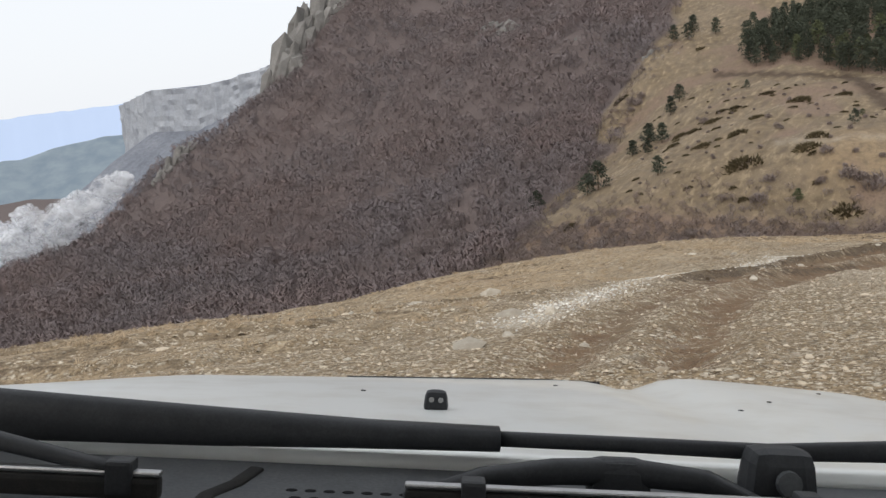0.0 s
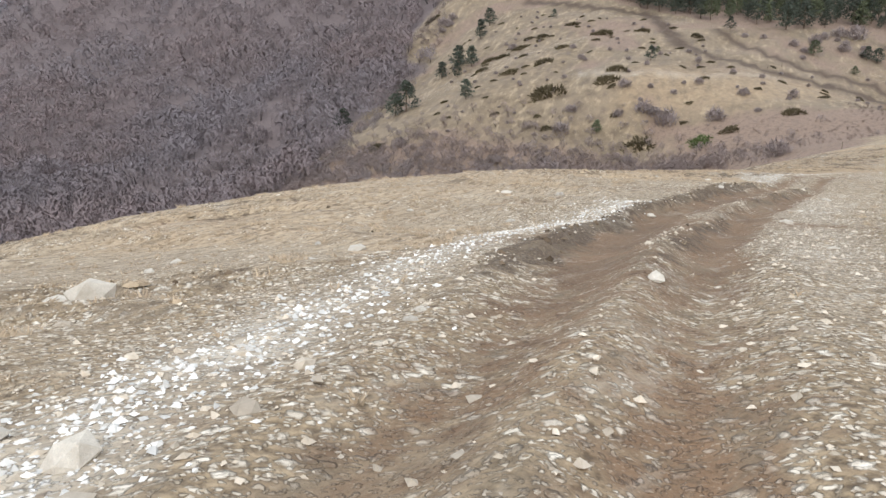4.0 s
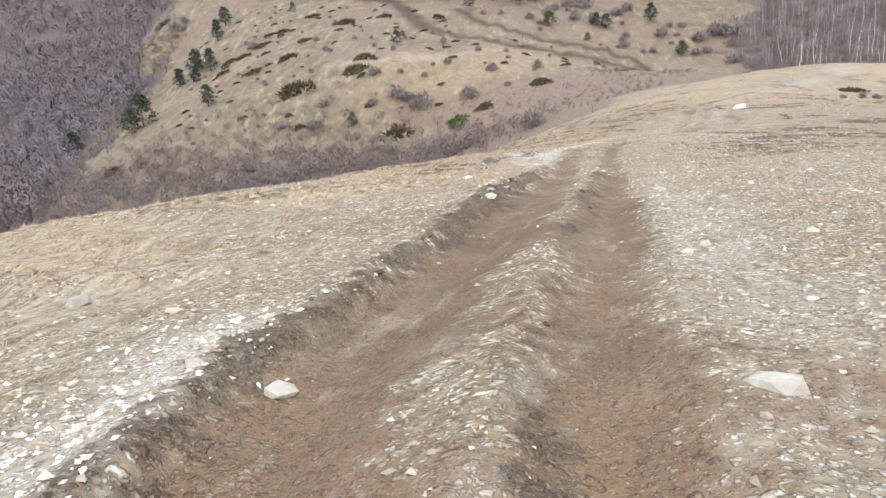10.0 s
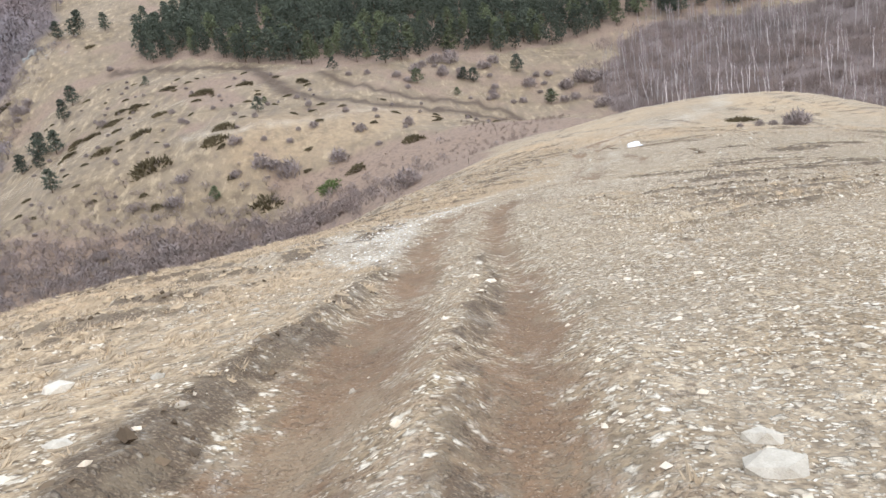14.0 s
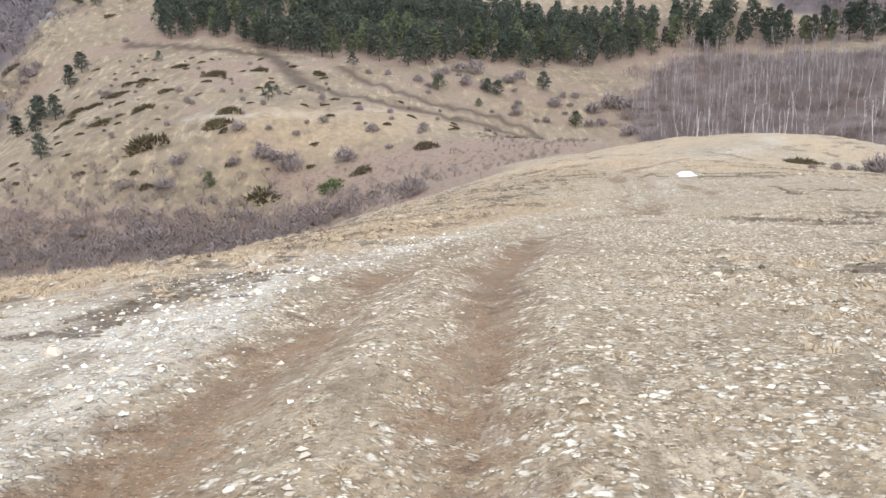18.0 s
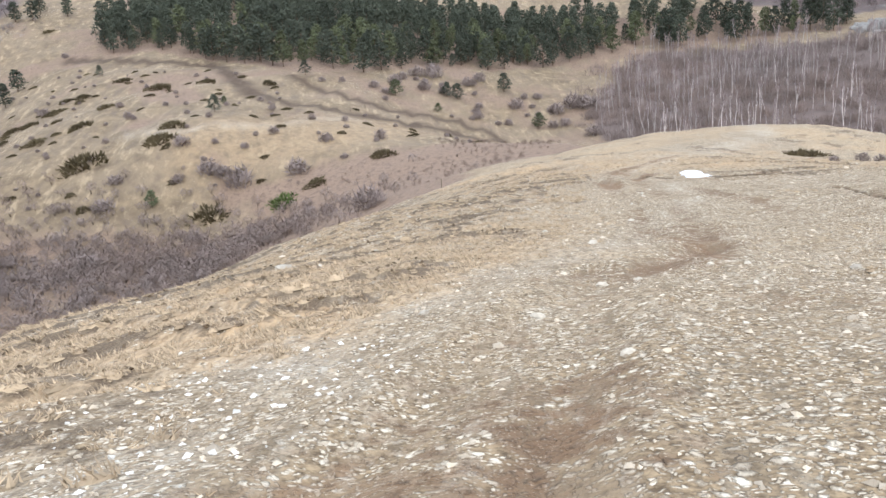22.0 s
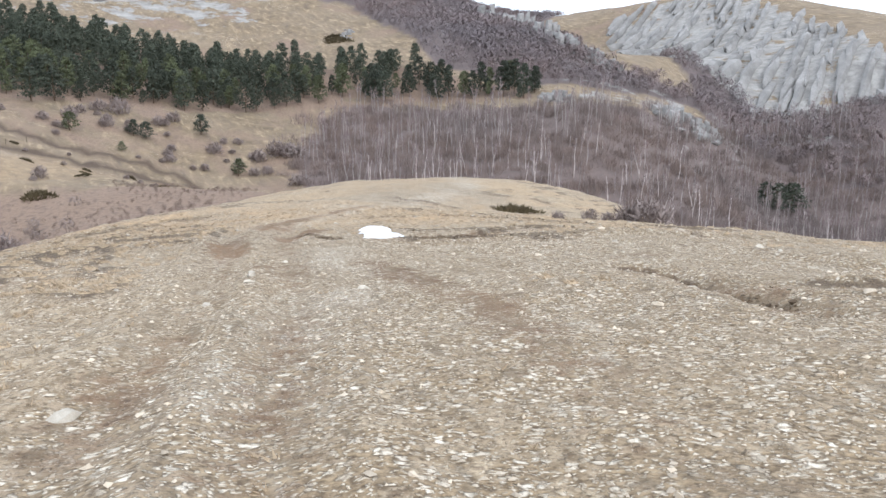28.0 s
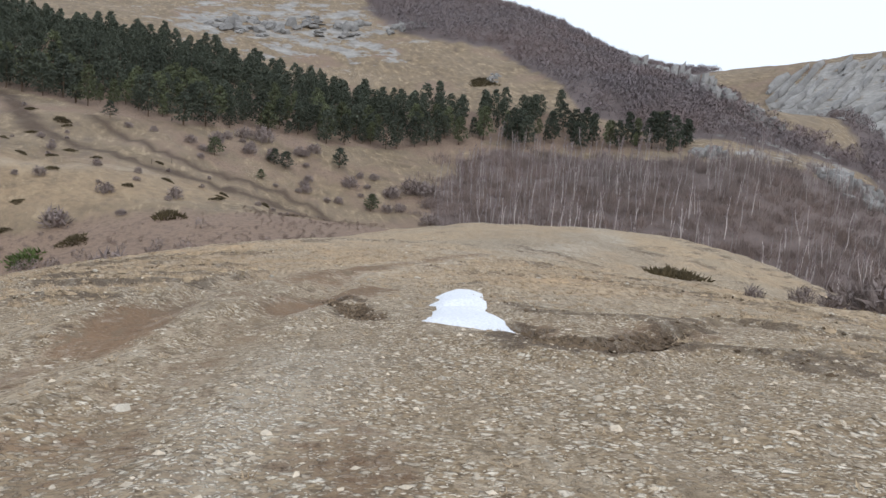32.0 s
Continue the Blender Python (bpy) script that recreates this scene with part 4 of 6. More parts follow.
def slope_turn(x, y, turn):
    """A turn about the upright, then leaning with the slope."""
    e = 2.0
    up = Vector((ground_at(x - e, y) - ground_at(x + e, y), ground_at(x, y - e) - ground_at(x, y + e), 2 * e)).normalized()
    return up.to_track_quat("Z", "Y") @ Euler((0, 0, turn)).to_quaternion()


def juniper(x, y, long, wide, turn, green=False):
    m = pick.choice(MAT_MESHES)[int(green)]
    ob = thing("juniper", x, y, ground_at(x, y), (long * 1.6, max(wide, long * 0.6) * 1.8, (long + wide) * 1.05), turn,
               "low green creeping juniper cushion" if green else "low brown-green creeping juniper mat", "shrub", "creeping junipers")
    ob.matrix_basis = Matrix.LocRotScale((x, y, ground_at(x, y)), slope_turn(x, y, turn), ob.scale)
    part("foliage", m, ob)


def fill(area, step, seed):
    """Jittered places inside an outline."""
    rng = np.random.default_rng(seed)
    xs, ys = [p[0] for p in area], [p[1] for p in area]
    gx, gy = np.meshgrid(np.arange(min(xs), max(xs), step), np.arange(min(ys), max(ys), step))
    x, y = gx.ravel() + rng.uniform(-0.5, 0.5, gx.size) * step, gy.ravel() + rng.uniform(-0.5, 0.5, gx.size) * step
    keep = inside(x, y, area)
    return x[keep], y[keep]


def places(x, y, z, low, high, kinds, seed, tall=(0.85, 1.2)):
    rng = np.random.default_rng(seed)
    n = len(x)
    return np.stack([x, y, z, rng.uniform(low, high, n), rng.random(n) * 6.28, rng.integers(0, kinds, n), rng.uniform(*tall, n)], 1)


# bare woods of the mountain side and the gullies
wx, wy = fill([(-430, 230), (-430, 1000), (340, 1000), (230, 620), (90, 300), (20, 230)], 8.4, 101)
ragged = np.random.default_rng(8)
keep = wood_share(wx + ragged.normal(size=len(wx)) * 5, wy + ragged.normal(size=len(wx)) * 5) > 0.5
near_edge = (wy < 640) | (np.random.default_rng(9).random(len(wx)) < 0.8)
keep &= near_edge
wx, wy = wx[keep], wy[keep]
keep = ~((wx > -40) & (wy > 870) & (rough(wx, wy, 40, 21) > 0.5))
for x, y, rx, ry, *_ in CRAGS:
    keep &= np.hypot(wx - x, wy - y) > 0.85 * max(rx, ry)
wx, wy = wx[keep], wy[keep]
for some, shapes, label in ((wy < 560, BARE, "leafless brown beech wood covering the mountain side"), (wy >= 560, BARE_FAR, "leafless greyish beech wood high on the mountain side")):
    tx, ty = wx[some], wy[some]
    tagged(new("bare_wood", scatter_mesh("bare_wood", shapes, places(tx, ty, height(tx, ty) - 0.3, 0.85, 1.75, 8, 102), BARE_TWIGS, heart=2.6)), label, "wood", kind="stuff")
gx1, gy1 = fill(GULLY_WOOD, 7.0, 103)
gx2, gy2 = fill(LOW_WOOD, 7.0, 104)
gx3, gy3 = fill(MID_WOOD, 6.0, 114)
gx, gy = np.r_[gx1, gx2, gx3], np.r_[gy1, gy2, gy3]
tagged(new("gully_wood", scatter_mesh("gully_wood", BARE_FAR, places(gx, gy, height(gx, gy) - 0.3, 0.7, 1.1, len(BARE), 105), BARE_TWIGS, heart=2.6)),
       "leafless greyish wood in the rocky gully", "wood", kind="stuff")
# undergrowth under the birches and along the gully foot
ux, uy = fill(BIRCH_AREA, 3.9, 106)
stray = np.random.default_rng(122)
ux, uy = ux + stray.normal(size=len(ux)) * 8, uy + stray.normal(size=len(uy)) * 8
tagged(new("birch_undergrowth", scatter_mesh("birch_undergrowth", BRUSH, places(ux, uy, height(ux, uy) - 0.2, 0.7, 1.7, len(BRUSH), 107), SHRUB_TWIGS)),
       "leafless brown undergrowth between birches", "undergrowth", kind="stuff")
rng = np.random.default_rng(108)
t = rng.random(2600) * (len(SCRUB_BAND) - 1)
band = np.array(SCRUB_BAND, float)
sx = np.interp(t, np.arange(len(band)), band[:, 0]) + rng.normal(size=2600) * 15
sy = np.interp(t, np.arange(len(band)), band[:, 1]) + rng.normal(size=2600) * 15
# thickets that straggle out of the wood's edge on to the grass
ey = rng.uniform(290, 545, 420)
ex = np.interp(ey, WOOD_EDGE_Y, WOOD_EDGE_X) + 14 * rough(np.zeros(420), ey, 24, 121) + np.abs(rng.normal(size=420)) * 9
sx, sy = np.r_[sx, ex], np.r_[sy, ey]
tagged(new("gully_scrub", scatter_mesh("gully_scrub", SCRUB, places(sx, sy, height(sx, sy) - 0.2, 0.15, 0.48, len(BARE), 109), SHRUB_TWIGS, heart=2.6)),
       "bare grey-brown scrub along the gully foot", "scrub", kind="stuff")

# knee-high heath on the reddish slope below the col
kx, ky = fill([(112, 172), (160, 178), (212, 206), (222, 228), (190, 238), (150, 228), (114, 208)], 2.6, 125)
keep = rough(kx, ky, 9, 126) + 0.6 * rough(kx, ky, 3, 127) > -0.15
kx, ky = kx[keep], ky[keep]
tagged(new("heath_scrub", scatter_mesh("heath_scrub", SCRUB, places(kx, ky, height(kx, ky) - 0.1, 0.05, 0.17, len(SCRUB), 128), HEATH_TWIGS, heart=2.6)),
       "low reddish-brown heath scrub on the slope", "scrub", kind="stuff")

# birch stand: the front trees singly, those behind as one
bx, by = fill(BIRCH_AREA, 5.4, 110)
keep = (rough(bx, by, 14, 118) + 0.5 * rough(bx, by, 6, 124) > -0.3) & inside(bx + 8 * rough(bx, by, 15, 119), by + 8 * rough(bx, by, 13, 120), BIRCH_AREA)
bx, by = bx[keep], by[keep]
order = np.argsort(np.hypot(bx - 68, by - 72))
bx, by = bx[order], by[order]
for x, y in zip(bx[:290], by[:290]):
    birch(x, y, pick.uniform(0.6, 1.3))
rest = places(bx[290:], by[290:], height(bx[290:], by[290:]), 0.7, 1.25, len(BIRCHES), 111)
tagged(new("birch_wood", scatter_mesh("birch_wood", [b[0] for b in BIRCHES], rest, BIRCH_BARK)), "leafless pale birch stems higher on the slope", "wood", kind="stuff")
tagged(new("birch_wood_twigs", scatter_mesh("birch_wood_twigs", [b[1] for b in BIRCHES], rest, BIRCH_TWIGS)), "brown twigs of the farther birch stems", "wood", kind="stuff")

# pine wood
px, py = fill(PINE_AREA, 7.6, 112)
keep = inside(px + 9 * rough(px, py, 22, 115), py + 11 * rough(px, py, 17, 116), PINE_AREA) & (rough(px, py, 14, 117) > -0.72)
px, py = px[keep], py[keep]
order = np.argsort(np.hypot(px - 68, py - 72))
px, py = px[order], py[order]
for x, y in zip(px[:290], py[:290]):
    pine(x, y, pick.choice((0.7, 0.95, 1.15, 1.25, 1.4, 1.5)) * pick.uniform(0.9, 1.15), pick.random() < 0.25)
rest = places(px[290:], py[290:], height(px[290:], py[290:]), 1.15, 1.6, len(PINES), 113)
tagged(new("pine_wood", scatter_mesh("pine_wood", [joined(p) for p in PINES], rest, PINE_NEEDLES)), "dense dark green pine wood higher on the slope", "wood", kind="stuff")

# single trees and bushes of the opposite hill
for x, y, s in ((127, 435, 0.7), (118, 420, 0.75), (151, 403, 0.35), (208, 337, 0.45), (83, 316, 0.6), (150, 296, 0.42), (258, 311, 0.45), (262, 309, 0.5), (288, 308, 0.6), (240, 343, 0.95), (253, 348, 0.9),
                (156, 542, 1.0), (171, 549, 1.1), (181, 535, 1.0), (163, 535, 0.8), (96, 380, 0.6), (101, 375, 0.7), (88, 379, 0.6), (40, 389, 0.6), (64, 341, 0.95), (60, 345, 0.7), (43, 392, 0.7), (410, 109, 1.2), (416, 104, 1.25), (405, 113, 0.9), (98, 387, 0.75), (92, 366, 0.5)):
    pine(x, y, s * (1.35 if s < 1 else 1.1), label="single dark pine in dry hillside grass", group="single pines", wide=1.45)
for x, y, s in ((161, 312, 0.25), (235, 315, 0.55), (275, 276, 0.55), (114, 261, 0.4), (244, 300, 0.3)):
    pine(x, y, s * 1.2, True, "young yellow-green pine on the hillside", "young pines", 1.6)
for x, y, a, b, turn in ((152, 380, 2.6, 1.8, 0), (156, 355, 3.6, 2.6, 0.3), (172, 348, 2.6, 1.6, 0), (190, 333, 2.2, 1.6, 0), (119, 329, 4, 2.4, 0.6), (105, 330, 3, 1.8, 0.5), (107, 294, 6.0, 3.4, 0.5),
                         (126, 281, 3.6, 2.6, 0.3), (133, 289, 3.2, 1.8, 0), (125, 275, 1.3, 1, 0), (165, 229, 2.6, 2.0, 0), (146, 233, 2.4, 1.7, 0.7), (123, 247, 4.0, 3.4, 0), (100, 272, 1.5, 1.2, 0),
                         (164, 514, 3, 1.6, 0.8), (132, 343, 2.2, 1.6, 0.6), (134, 372, 2.4, 1.4, 0.8), (129, 376, 2.2, 1.3, 0.8), (123, 367, 2.8, 1.5, 0.8), (112, 364, 3, 1.5, 0.8), (107, 367, 3.2, 1.6, 0.8), (108, 492, 4, 2, 0.9),
                         (46, 308, 3.2, 2, 0.5), (82, 497, 3, 1.6, 0.9), (455, 368, 6, 2, 0.2), (462, 374, 5, 1.6, 0.2), (100, 355, 2.4, 1.2, 0.8), (118, 352, 2.0, 1.2, 0.7)):
    juniper(x, y, a, b, turn)
juniper(137, 235, 3.3, 2.6, 0.1, True)
for x, y, s in ((119, 370, 1.6), (128, 271, 1.7), (169, 294, 1.0), (154, 267, 1.2), (164, 255, 1.5), (179, 249, 1.4), (147, 243, 2.2), (134, 251, 2.6), (129, 258, 2.2), (132, 256, 1.9), (122, 262, 1.4), (110, 274, 1.6), (104, 268, 2.0), (127, 182, 2.2),
                (115, 238, 1.6), (269, 332, 3), (262, 335, 2.6), (301, 273, 3.6), (298, 278, 3.2), (277, 250, 2.6), (281, 294, 2.2), (290, 280, 2.2), (155, 460, 1.2), (135, 337, 1.0), (130, 316, 1.2), (49, 367, 2.2), (53, 296, 2), (285, 320, 2.2),
                (230, 322, 1.6), (252, 318, 2.0), (243, 326, 2.2), (276, 318, 2.0), (262, 298, 1.5), (91, 241, 2.4), (160, 240, 0.9), (172, 275, 0.9), (142, 262, 0.9), (117, 300, 0.8)):
    shrub(x, y, s * 1.5)
for x, y, s in ((115, 476, 3.4), (112, 480, 3.2), (118, 481, 3.0), (110, 473, 2.6)):
    shrub(x, y, s, "bluish-grey leafless thicket beside the wood edge")
for x, y, s in ((104.2, 78.8, 1.3), (105.5, 79.8, 1.1), (103.2, 77.6, 1.2), (99.5, 80.2, 0.5), (97.8, 81.4, 0.4), (101.2, 79.6, 0.6)):
    shrub(x, y, s, "dense leafless thorn shrub at the spur's edge")

rng = np.random.default_rng(131)
hx, hy = fill([(60, 300), (100, 270), (150, 240), (200, 225), (230, 260), (215, 300), (190, 330), (185, 380), (150, 430), (110, 430), (85, 370)], 9.5, 132)
for x, y in zip(hx, hy):
    if rng.random() < 0.3:
        juniper(x, y, rng.uniform(0.6, 1.6), rng.uniform(0.5, 1.0), rng.uniform(0.3, 0.9))
    elif rng.random() < 0.45:
        shrub(x, y, rng.uniform(0.6, 1.2), "small bare bush in hillside grass")
ex, ey = fill([(205, 335), (245, 335), (300, 318), (300, 280), (285, 262), (262, 280), (235, 300)], 8, 133)
for x, y in zip(ex, ey):
    if rng.random() < 0.55:
        shrub(x, y, rng.uniform(1.2, 2.6), "bare brown bush below the pine wood")

ob = thing("juniper", 115.3, 92.2, ground_at(115.3, 92.2), (2.2, 1.4, 2.2), -0.95, "low dark brown juniper mat on the spur", "shrub", "creeping junipers")
part("foliage", MAT_MESHES[1][0], ob)


# ---- rock and distance ----


_g = (1 + 5 ** 0.5) / 2
BLOCK = np.array([(-1, _g, 0), (1, _g, 0), (-1, -_g, 0), (1, -_g, 0), (0, -1, _g), (0, 1, _g), (0, -1, -_g), (0, 1, -_g), (_g, 0, -1), (_g, 0, 1), (-_g, 0, -1), (-_g, 0, 1)]) / 1.9
BLOCK_FACES = np.array([(0, 11, 5), (0, 5, 1), (0, 1, 7), (0, 7, 10), (0, 10, 11), (1, 5, 9), (5, 11, 4), (11, 10, 2), (10, 7, 6), (7, 1, 8), (3, 9, 4), (3, 4, 2), (3, 2, 6), (3, 6, 8), (3, 8, 9), (4, 9, 5), (2, 4, 11), (6, 2, 10), (8, 6, 7), (9, 8, 1)])


def outcrop(x, y, rx, ry, turn, tall, seed, label="grey weathered limestone outcrop on the slope"):
    """A jointed crag on the slope: angular blocks of bedrock that stand shoulder to shoulder."""
    rng = np.random.default_rng(seed)
    base = float(base_height(np.array([x]), np.array([y]))[0])
    c, s, size = math.cos(turn), math.sin(turn), min(rx, ry)
    ob = tagged(new("rock_outcrop"), label, "rock", "limestone outcrops")
    ob.location = (x, y, base)
    stout = 1.9 if tall > 60 else 1.0
    for _ in range(28):
        a, r = rng.random() * 6.28, math.sqrt(rng.random())
        u, v = r * math.cos(a) * rx, r * math.sin(a) * ry
        px, py = u * c - v * s, u * s + v * c
        high = tall * (1 - 0.75 * r) * rng.uniform(0.45, 1.0)
        body = np.sign(BLOCK) * np.abs(BLOCK) ** 0.5 * rng.uniform(0.72, 1.15, (12, 1)) * np.array([size * rng.uniform(0.16, 0.34) * stout, size * rng.uniform(0.14, 0.26) * stout, high * 0.75])
        spin = turn + rng.normal() * 0.35
        body = np.c_[body[:, 0] * math.cos(spin) - body[:, 1] * math.sin(spin) + 0.22 * body[:, 2], body[:, 0] * math.sin(spin) + body[:, 1] * math.cos(spin), body[:, 2]]
        here = float(base_height(np.array([x + px]), np.array([y + py]))[0]) - base
        part("rock_block", soup("rock_block", body + np.array([px, py, here + 0.15 * high]), BLOCK_FACES, LIMESTONE), ob)


for k, (x, y, rx, ry, turn, tall) in enumerate(CRAGS):
    outcrop(x, y, rx, ry, turn, tall, 200 + 7 * k)


def slab_face():
    """The tilted limestone beds on the far slope: jagged ribs of angular blocks that climb it side by side."""
    slope = tagged(new("limestone_slope"), "grey tilted limestone slabs above the wooded gully", "rock")
    rng = np.random.default_rng(301)
    for start in np.arange(70, 352, 12.5):
        lead, gap = start + rng.normal() * 1.5, rng.random() * 50
        x = 515.0
        while x < 930:
            long, wide = rng.uniform(18, 44), rng.uniform(2.6, 4.8)
            y = lead + 0.04 * (x - 515) + 5 * float(rough(x, start, 90, 302)) + rng.normal() * 0.8
            share = float(rough(x + gap, start * 3, 34, 303))
            if inside(np.array([x]), np.array([y]), SLAB_AREA)[0] and share > -0.35:
                high = (3.8 + 4.0 * share) * rng.uniform(0.7, 1.25) + 1.8
                body = np.sign(BLOCK) * np.abs(BLOCK) ** 0.5 * rng.uniform(0.75, 1.15, (12, 1)) * np.array([long * 0.62, wide * 0.6, high * 0.62])
                spin = rng.normal() * 0.07
                bx = x + body[:, 0] * math.cos(spin) - body[:, 1] * math.sin(spin)
                by = y + body[:, 0] * math.sin(spin) + body[:, 1] * math.cos(spin) + 0.35 * body[:, 2]
                part("rock_slab", soup("rock_slab", np.c_[bx, by, base_height(bx, by) + body[:, 2] + 0.12 * high], BLOCK_FACES, LIMESTONE), slope)
            x += long * rng.uniform(0.45, 0.75)


slab_face()


def escarpment():
    """The flat-topped cliff over the valley: cap, wall and talus."""
    line = np.array([(-640, 1650, 40, -70), (-492, 1416, 57, -14), (-401, 1371, 52, -18), (-320, 1320, 62, 8), (-246, 1274, 75, 38), (-150, 1230, 95, 60)], float)
    t = np.linspace(0, len(line) - 1, 150)
    a = np.stack([np.interp(t, np.arange(len(line)), line[:, k]) for k in range(4)], 1)
    rows = []
    out = np.array([-0.55, -0.83])
    flute = 9 * ridged(a[:, 0], a[:, 1], 26, 311) + 5 * rough(a[:, 0], a[:, 1], 9, 312)
    rows.append(np.c_[a[:, :2] - out * 260, a[:, 2] + 12])
    rows.append(np.c_[a[:, :2] - out * 12, a[:, 2] + 3 * rough(a[:, 0], a[:, 1], 30, 313)])
    for k in range(9):
        s = k / 8
        step = 3.5 * rough(a[:, 0] + 40 * k, a[:, 1], 15, 314)
        rows.append(np.c_[a[:, :2] + out * (flute + 6 * s + step)[:, None], a[:, 2] * (1 - s) + a[:, 3] * s])
    for k in range(1, 7):
        rows.append(np.c_[a[:, :2] + out * (10 + flute + 75 * k)[:, None], a[:, 3] - 42 * k + 8 * rough(a[:, 0], a[:, 1] + 60 * k, 40, 315)])
    cliff = tagged(new("escarpment"), "pale flat-topped limestone cliff over the valley", "cliff")
    m = len(a)
    for name, low, high, mat, label in (("plateau", 0, 2, HAZE_TINTED_WOOD, "grassy cap of the cliff"), ("rock_wall", 1, 11, HAZE_TINTED_ROCK, "upright fluted limestone wall"), ("talus", 10, 17, HAZE_TINTED_WOOD, "hazy wooded scree apron under the wall")):
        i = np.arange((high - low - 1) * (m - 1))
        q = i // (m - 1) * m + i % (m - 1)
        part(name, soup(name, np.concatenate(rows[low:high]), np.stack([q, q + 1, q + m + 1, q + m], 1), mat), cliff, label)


escarpment()


def far_range(name, crest, mat, seed, label):
    crest = np.array(crest, float)
    t = np.linspace(0, len(crest) - 1, 160)
    a = np.stack([np.interp(t, np.arange(len(crest)), crest[:, k]) for k in range(3)], 1)
    a[:, 2] += 9 * rough(a[:, 0], a[:, 1], 150, seed) + 4 * rough(a[:, 0], a[:, 1], 40, seed + 1)
    toward = -a[:, :2] / np.linalg.norm(a[:, :2], axis=1, keepdims=True)
    rows = [np.c_[a[:, :2] + toward * k * 90, a[:, 2] - 45 * k + 8 * rough(a[:, 0], a[:, 1] + 70 * k, 90, seed + 2) * (k > 0)] for k in range(10)]
    i = np.arange(9 * 159)
    q = i // 159 * 160 + i % 159
    tagged(new(name, soup(name, np.concatenate(rows), np.stack([q, q + 1, q + 161, q + 160], 1), mat, True)), label, "mountain range", kind="structure")


# Backdrop ranges: their haze is only tint and glow of the material.
far_range("backdrop", [(-3000, 2900, 40), (-2518, 3361, 62), (-1990, 3697, 78), (-1691, 3843, 93), (-1383, 3964, 114), (-900, 4080, 150), (-300, 4150, 150)], FAR_HAZE_GLOW, 321, "pale blue far mountain range under bright haze")
far_range("backdrop_range", [(-1900, 1700, -120), (-1577, 2065, -90), (-1249, 2279, -68), (-1075, 2367, -40), (-883, 2445, -10), (-500, 2520, 30)], NEAR_HAZE_GLOW, 331, "hazy blue-green wooded range beyond the valley")


def mist():
    rng = np.random.default_rng(341)
    pieces = []
    spots = ((-435, 735, -128, 34), (-410, 737, -108, 26), (-392, 748, -104, 24), (-374, 758, -88, 22), (-352, 768, -74, 19), (-332, 782, -58, 15), (-318, 786, -50, 10), (-395, 752, -76, 13), (-420, 745, -90, 15), (-450, 725, -112, 26), (-365, 765, -96, 20))
    n, m = 26, 16
    for x, y, z, r in spots:
        a, b = np.meshgrid(np.linspace(0, 2 * np.pi, n), np.linspace(0.02, np.pi - 0.02, m))
        k = r * (1 + 0.3 * rough(a * 20 + x, b * 20 + z, 9, 342) + 0.2 * rough(a * 20 + x, b * 20 + z, 3.5, 343))
        v = np.stack([x + 1.25 * k * np.cos(a) * np.sin(b), y + k * np.sin(a) * np.sin(b), z + 0.8 * k * np.cos(b)], -1).reshape(-1, 3)
        i = np.arange((n - 1) * (m - 1))
        q = i // (n - 1) * n + i % (n - 1)
        f = np.concatenate([np.stack([q, q + 1, q + n + 1], 1), np.stack([q, q + n + 1, q + n], 1)])
        pieces.append((v, f))
    me = soup("mist", *joined(pieces), MIST, True)
    tagged(new("mist", me), "torn white mist rising from the valley", "mist", kind="stuff")


mist()


# ---- loose stones, tufts, snow and stakes on the spur ----


def stone_shape(seed):
    """An angular flattish stone, about 1 across."""
    rng = np.random.default_rng(seed)
    g = (1 + 5 ** 0.5) / 2
    v = np.array([(-1, g, 0), (1, g, 0), (-1, -g, 0), (1, -g, 0), (0, -1, g), (0, 1, g), (0, -1, -g), (0, 1, -g), (g, 0, -1), (g, 0, 1), (-g, 0, -1), (-g, 0, 1)]) / 1.9
    f = np.array([(0, 11, 5), (0, 5, 1), (0, 1, 7), (0, 7, 10), (0, 10, 11), (1, 5, 9), (5, 11, 4), (11, 10, 2), (10, 7, 6), (7, 1, 8), (3, 9, 4), (3, 4, 2), (3, 2, 6), (3, 6, 8), (3, 8, 9), (4, 9, 5), (2, 4, 11), (6, 2, 10), (8, 6, 7), (9, 8, 1)])
    v = v * rng.uniform(0.7, 1.25, (12, 1)) * np.array([0.62, rng.uniform(0.35, 0.6), rng.uniform(0.2, 0.38)])
    return v, f


def chip_shape(seed):
    rng = np.random.default_rng(seed)
    v = np.array([(1, 0, 0), (0, 1, 0), (-1, 0, 0), (0, -1, 0), (0, 0, 1), (0, 0, -1)]) * rng.uniform(0.6, 1.2, (6, 1)) * np.array([0.55, 0.4, 0.26])
    v = v + rng.normal(size=(6, 3)) * 0.07
    f = np.array([(0, 1, 4), (1, 2, 4), (2, 3, 4), (3, 0, 4), (1, 0, 5), (2, 1, 5), (3, 2, 5), (0, 3, 5)])
    return v, f


def tuft_shape(seed, n=13):
    rng = np.random.default_rng(seed)
    c = np.c_[rng.normal(size=(n, 2)) * 0.28, np.full(n, -0.04)]
    w = np.c_[c[:, :2] * 1.6 + rng.normal(size=(n, 2)) * 0.35 + np.array([0.35, 0]), np.full(n, 0.75)]
    w /= np.linalg.norm(w, axis=1, keepdims=True)
    return blades(rng, c, w, rng.uniform(0.5, 1.1, n), rng.uniform(0.05, 0.1, n))


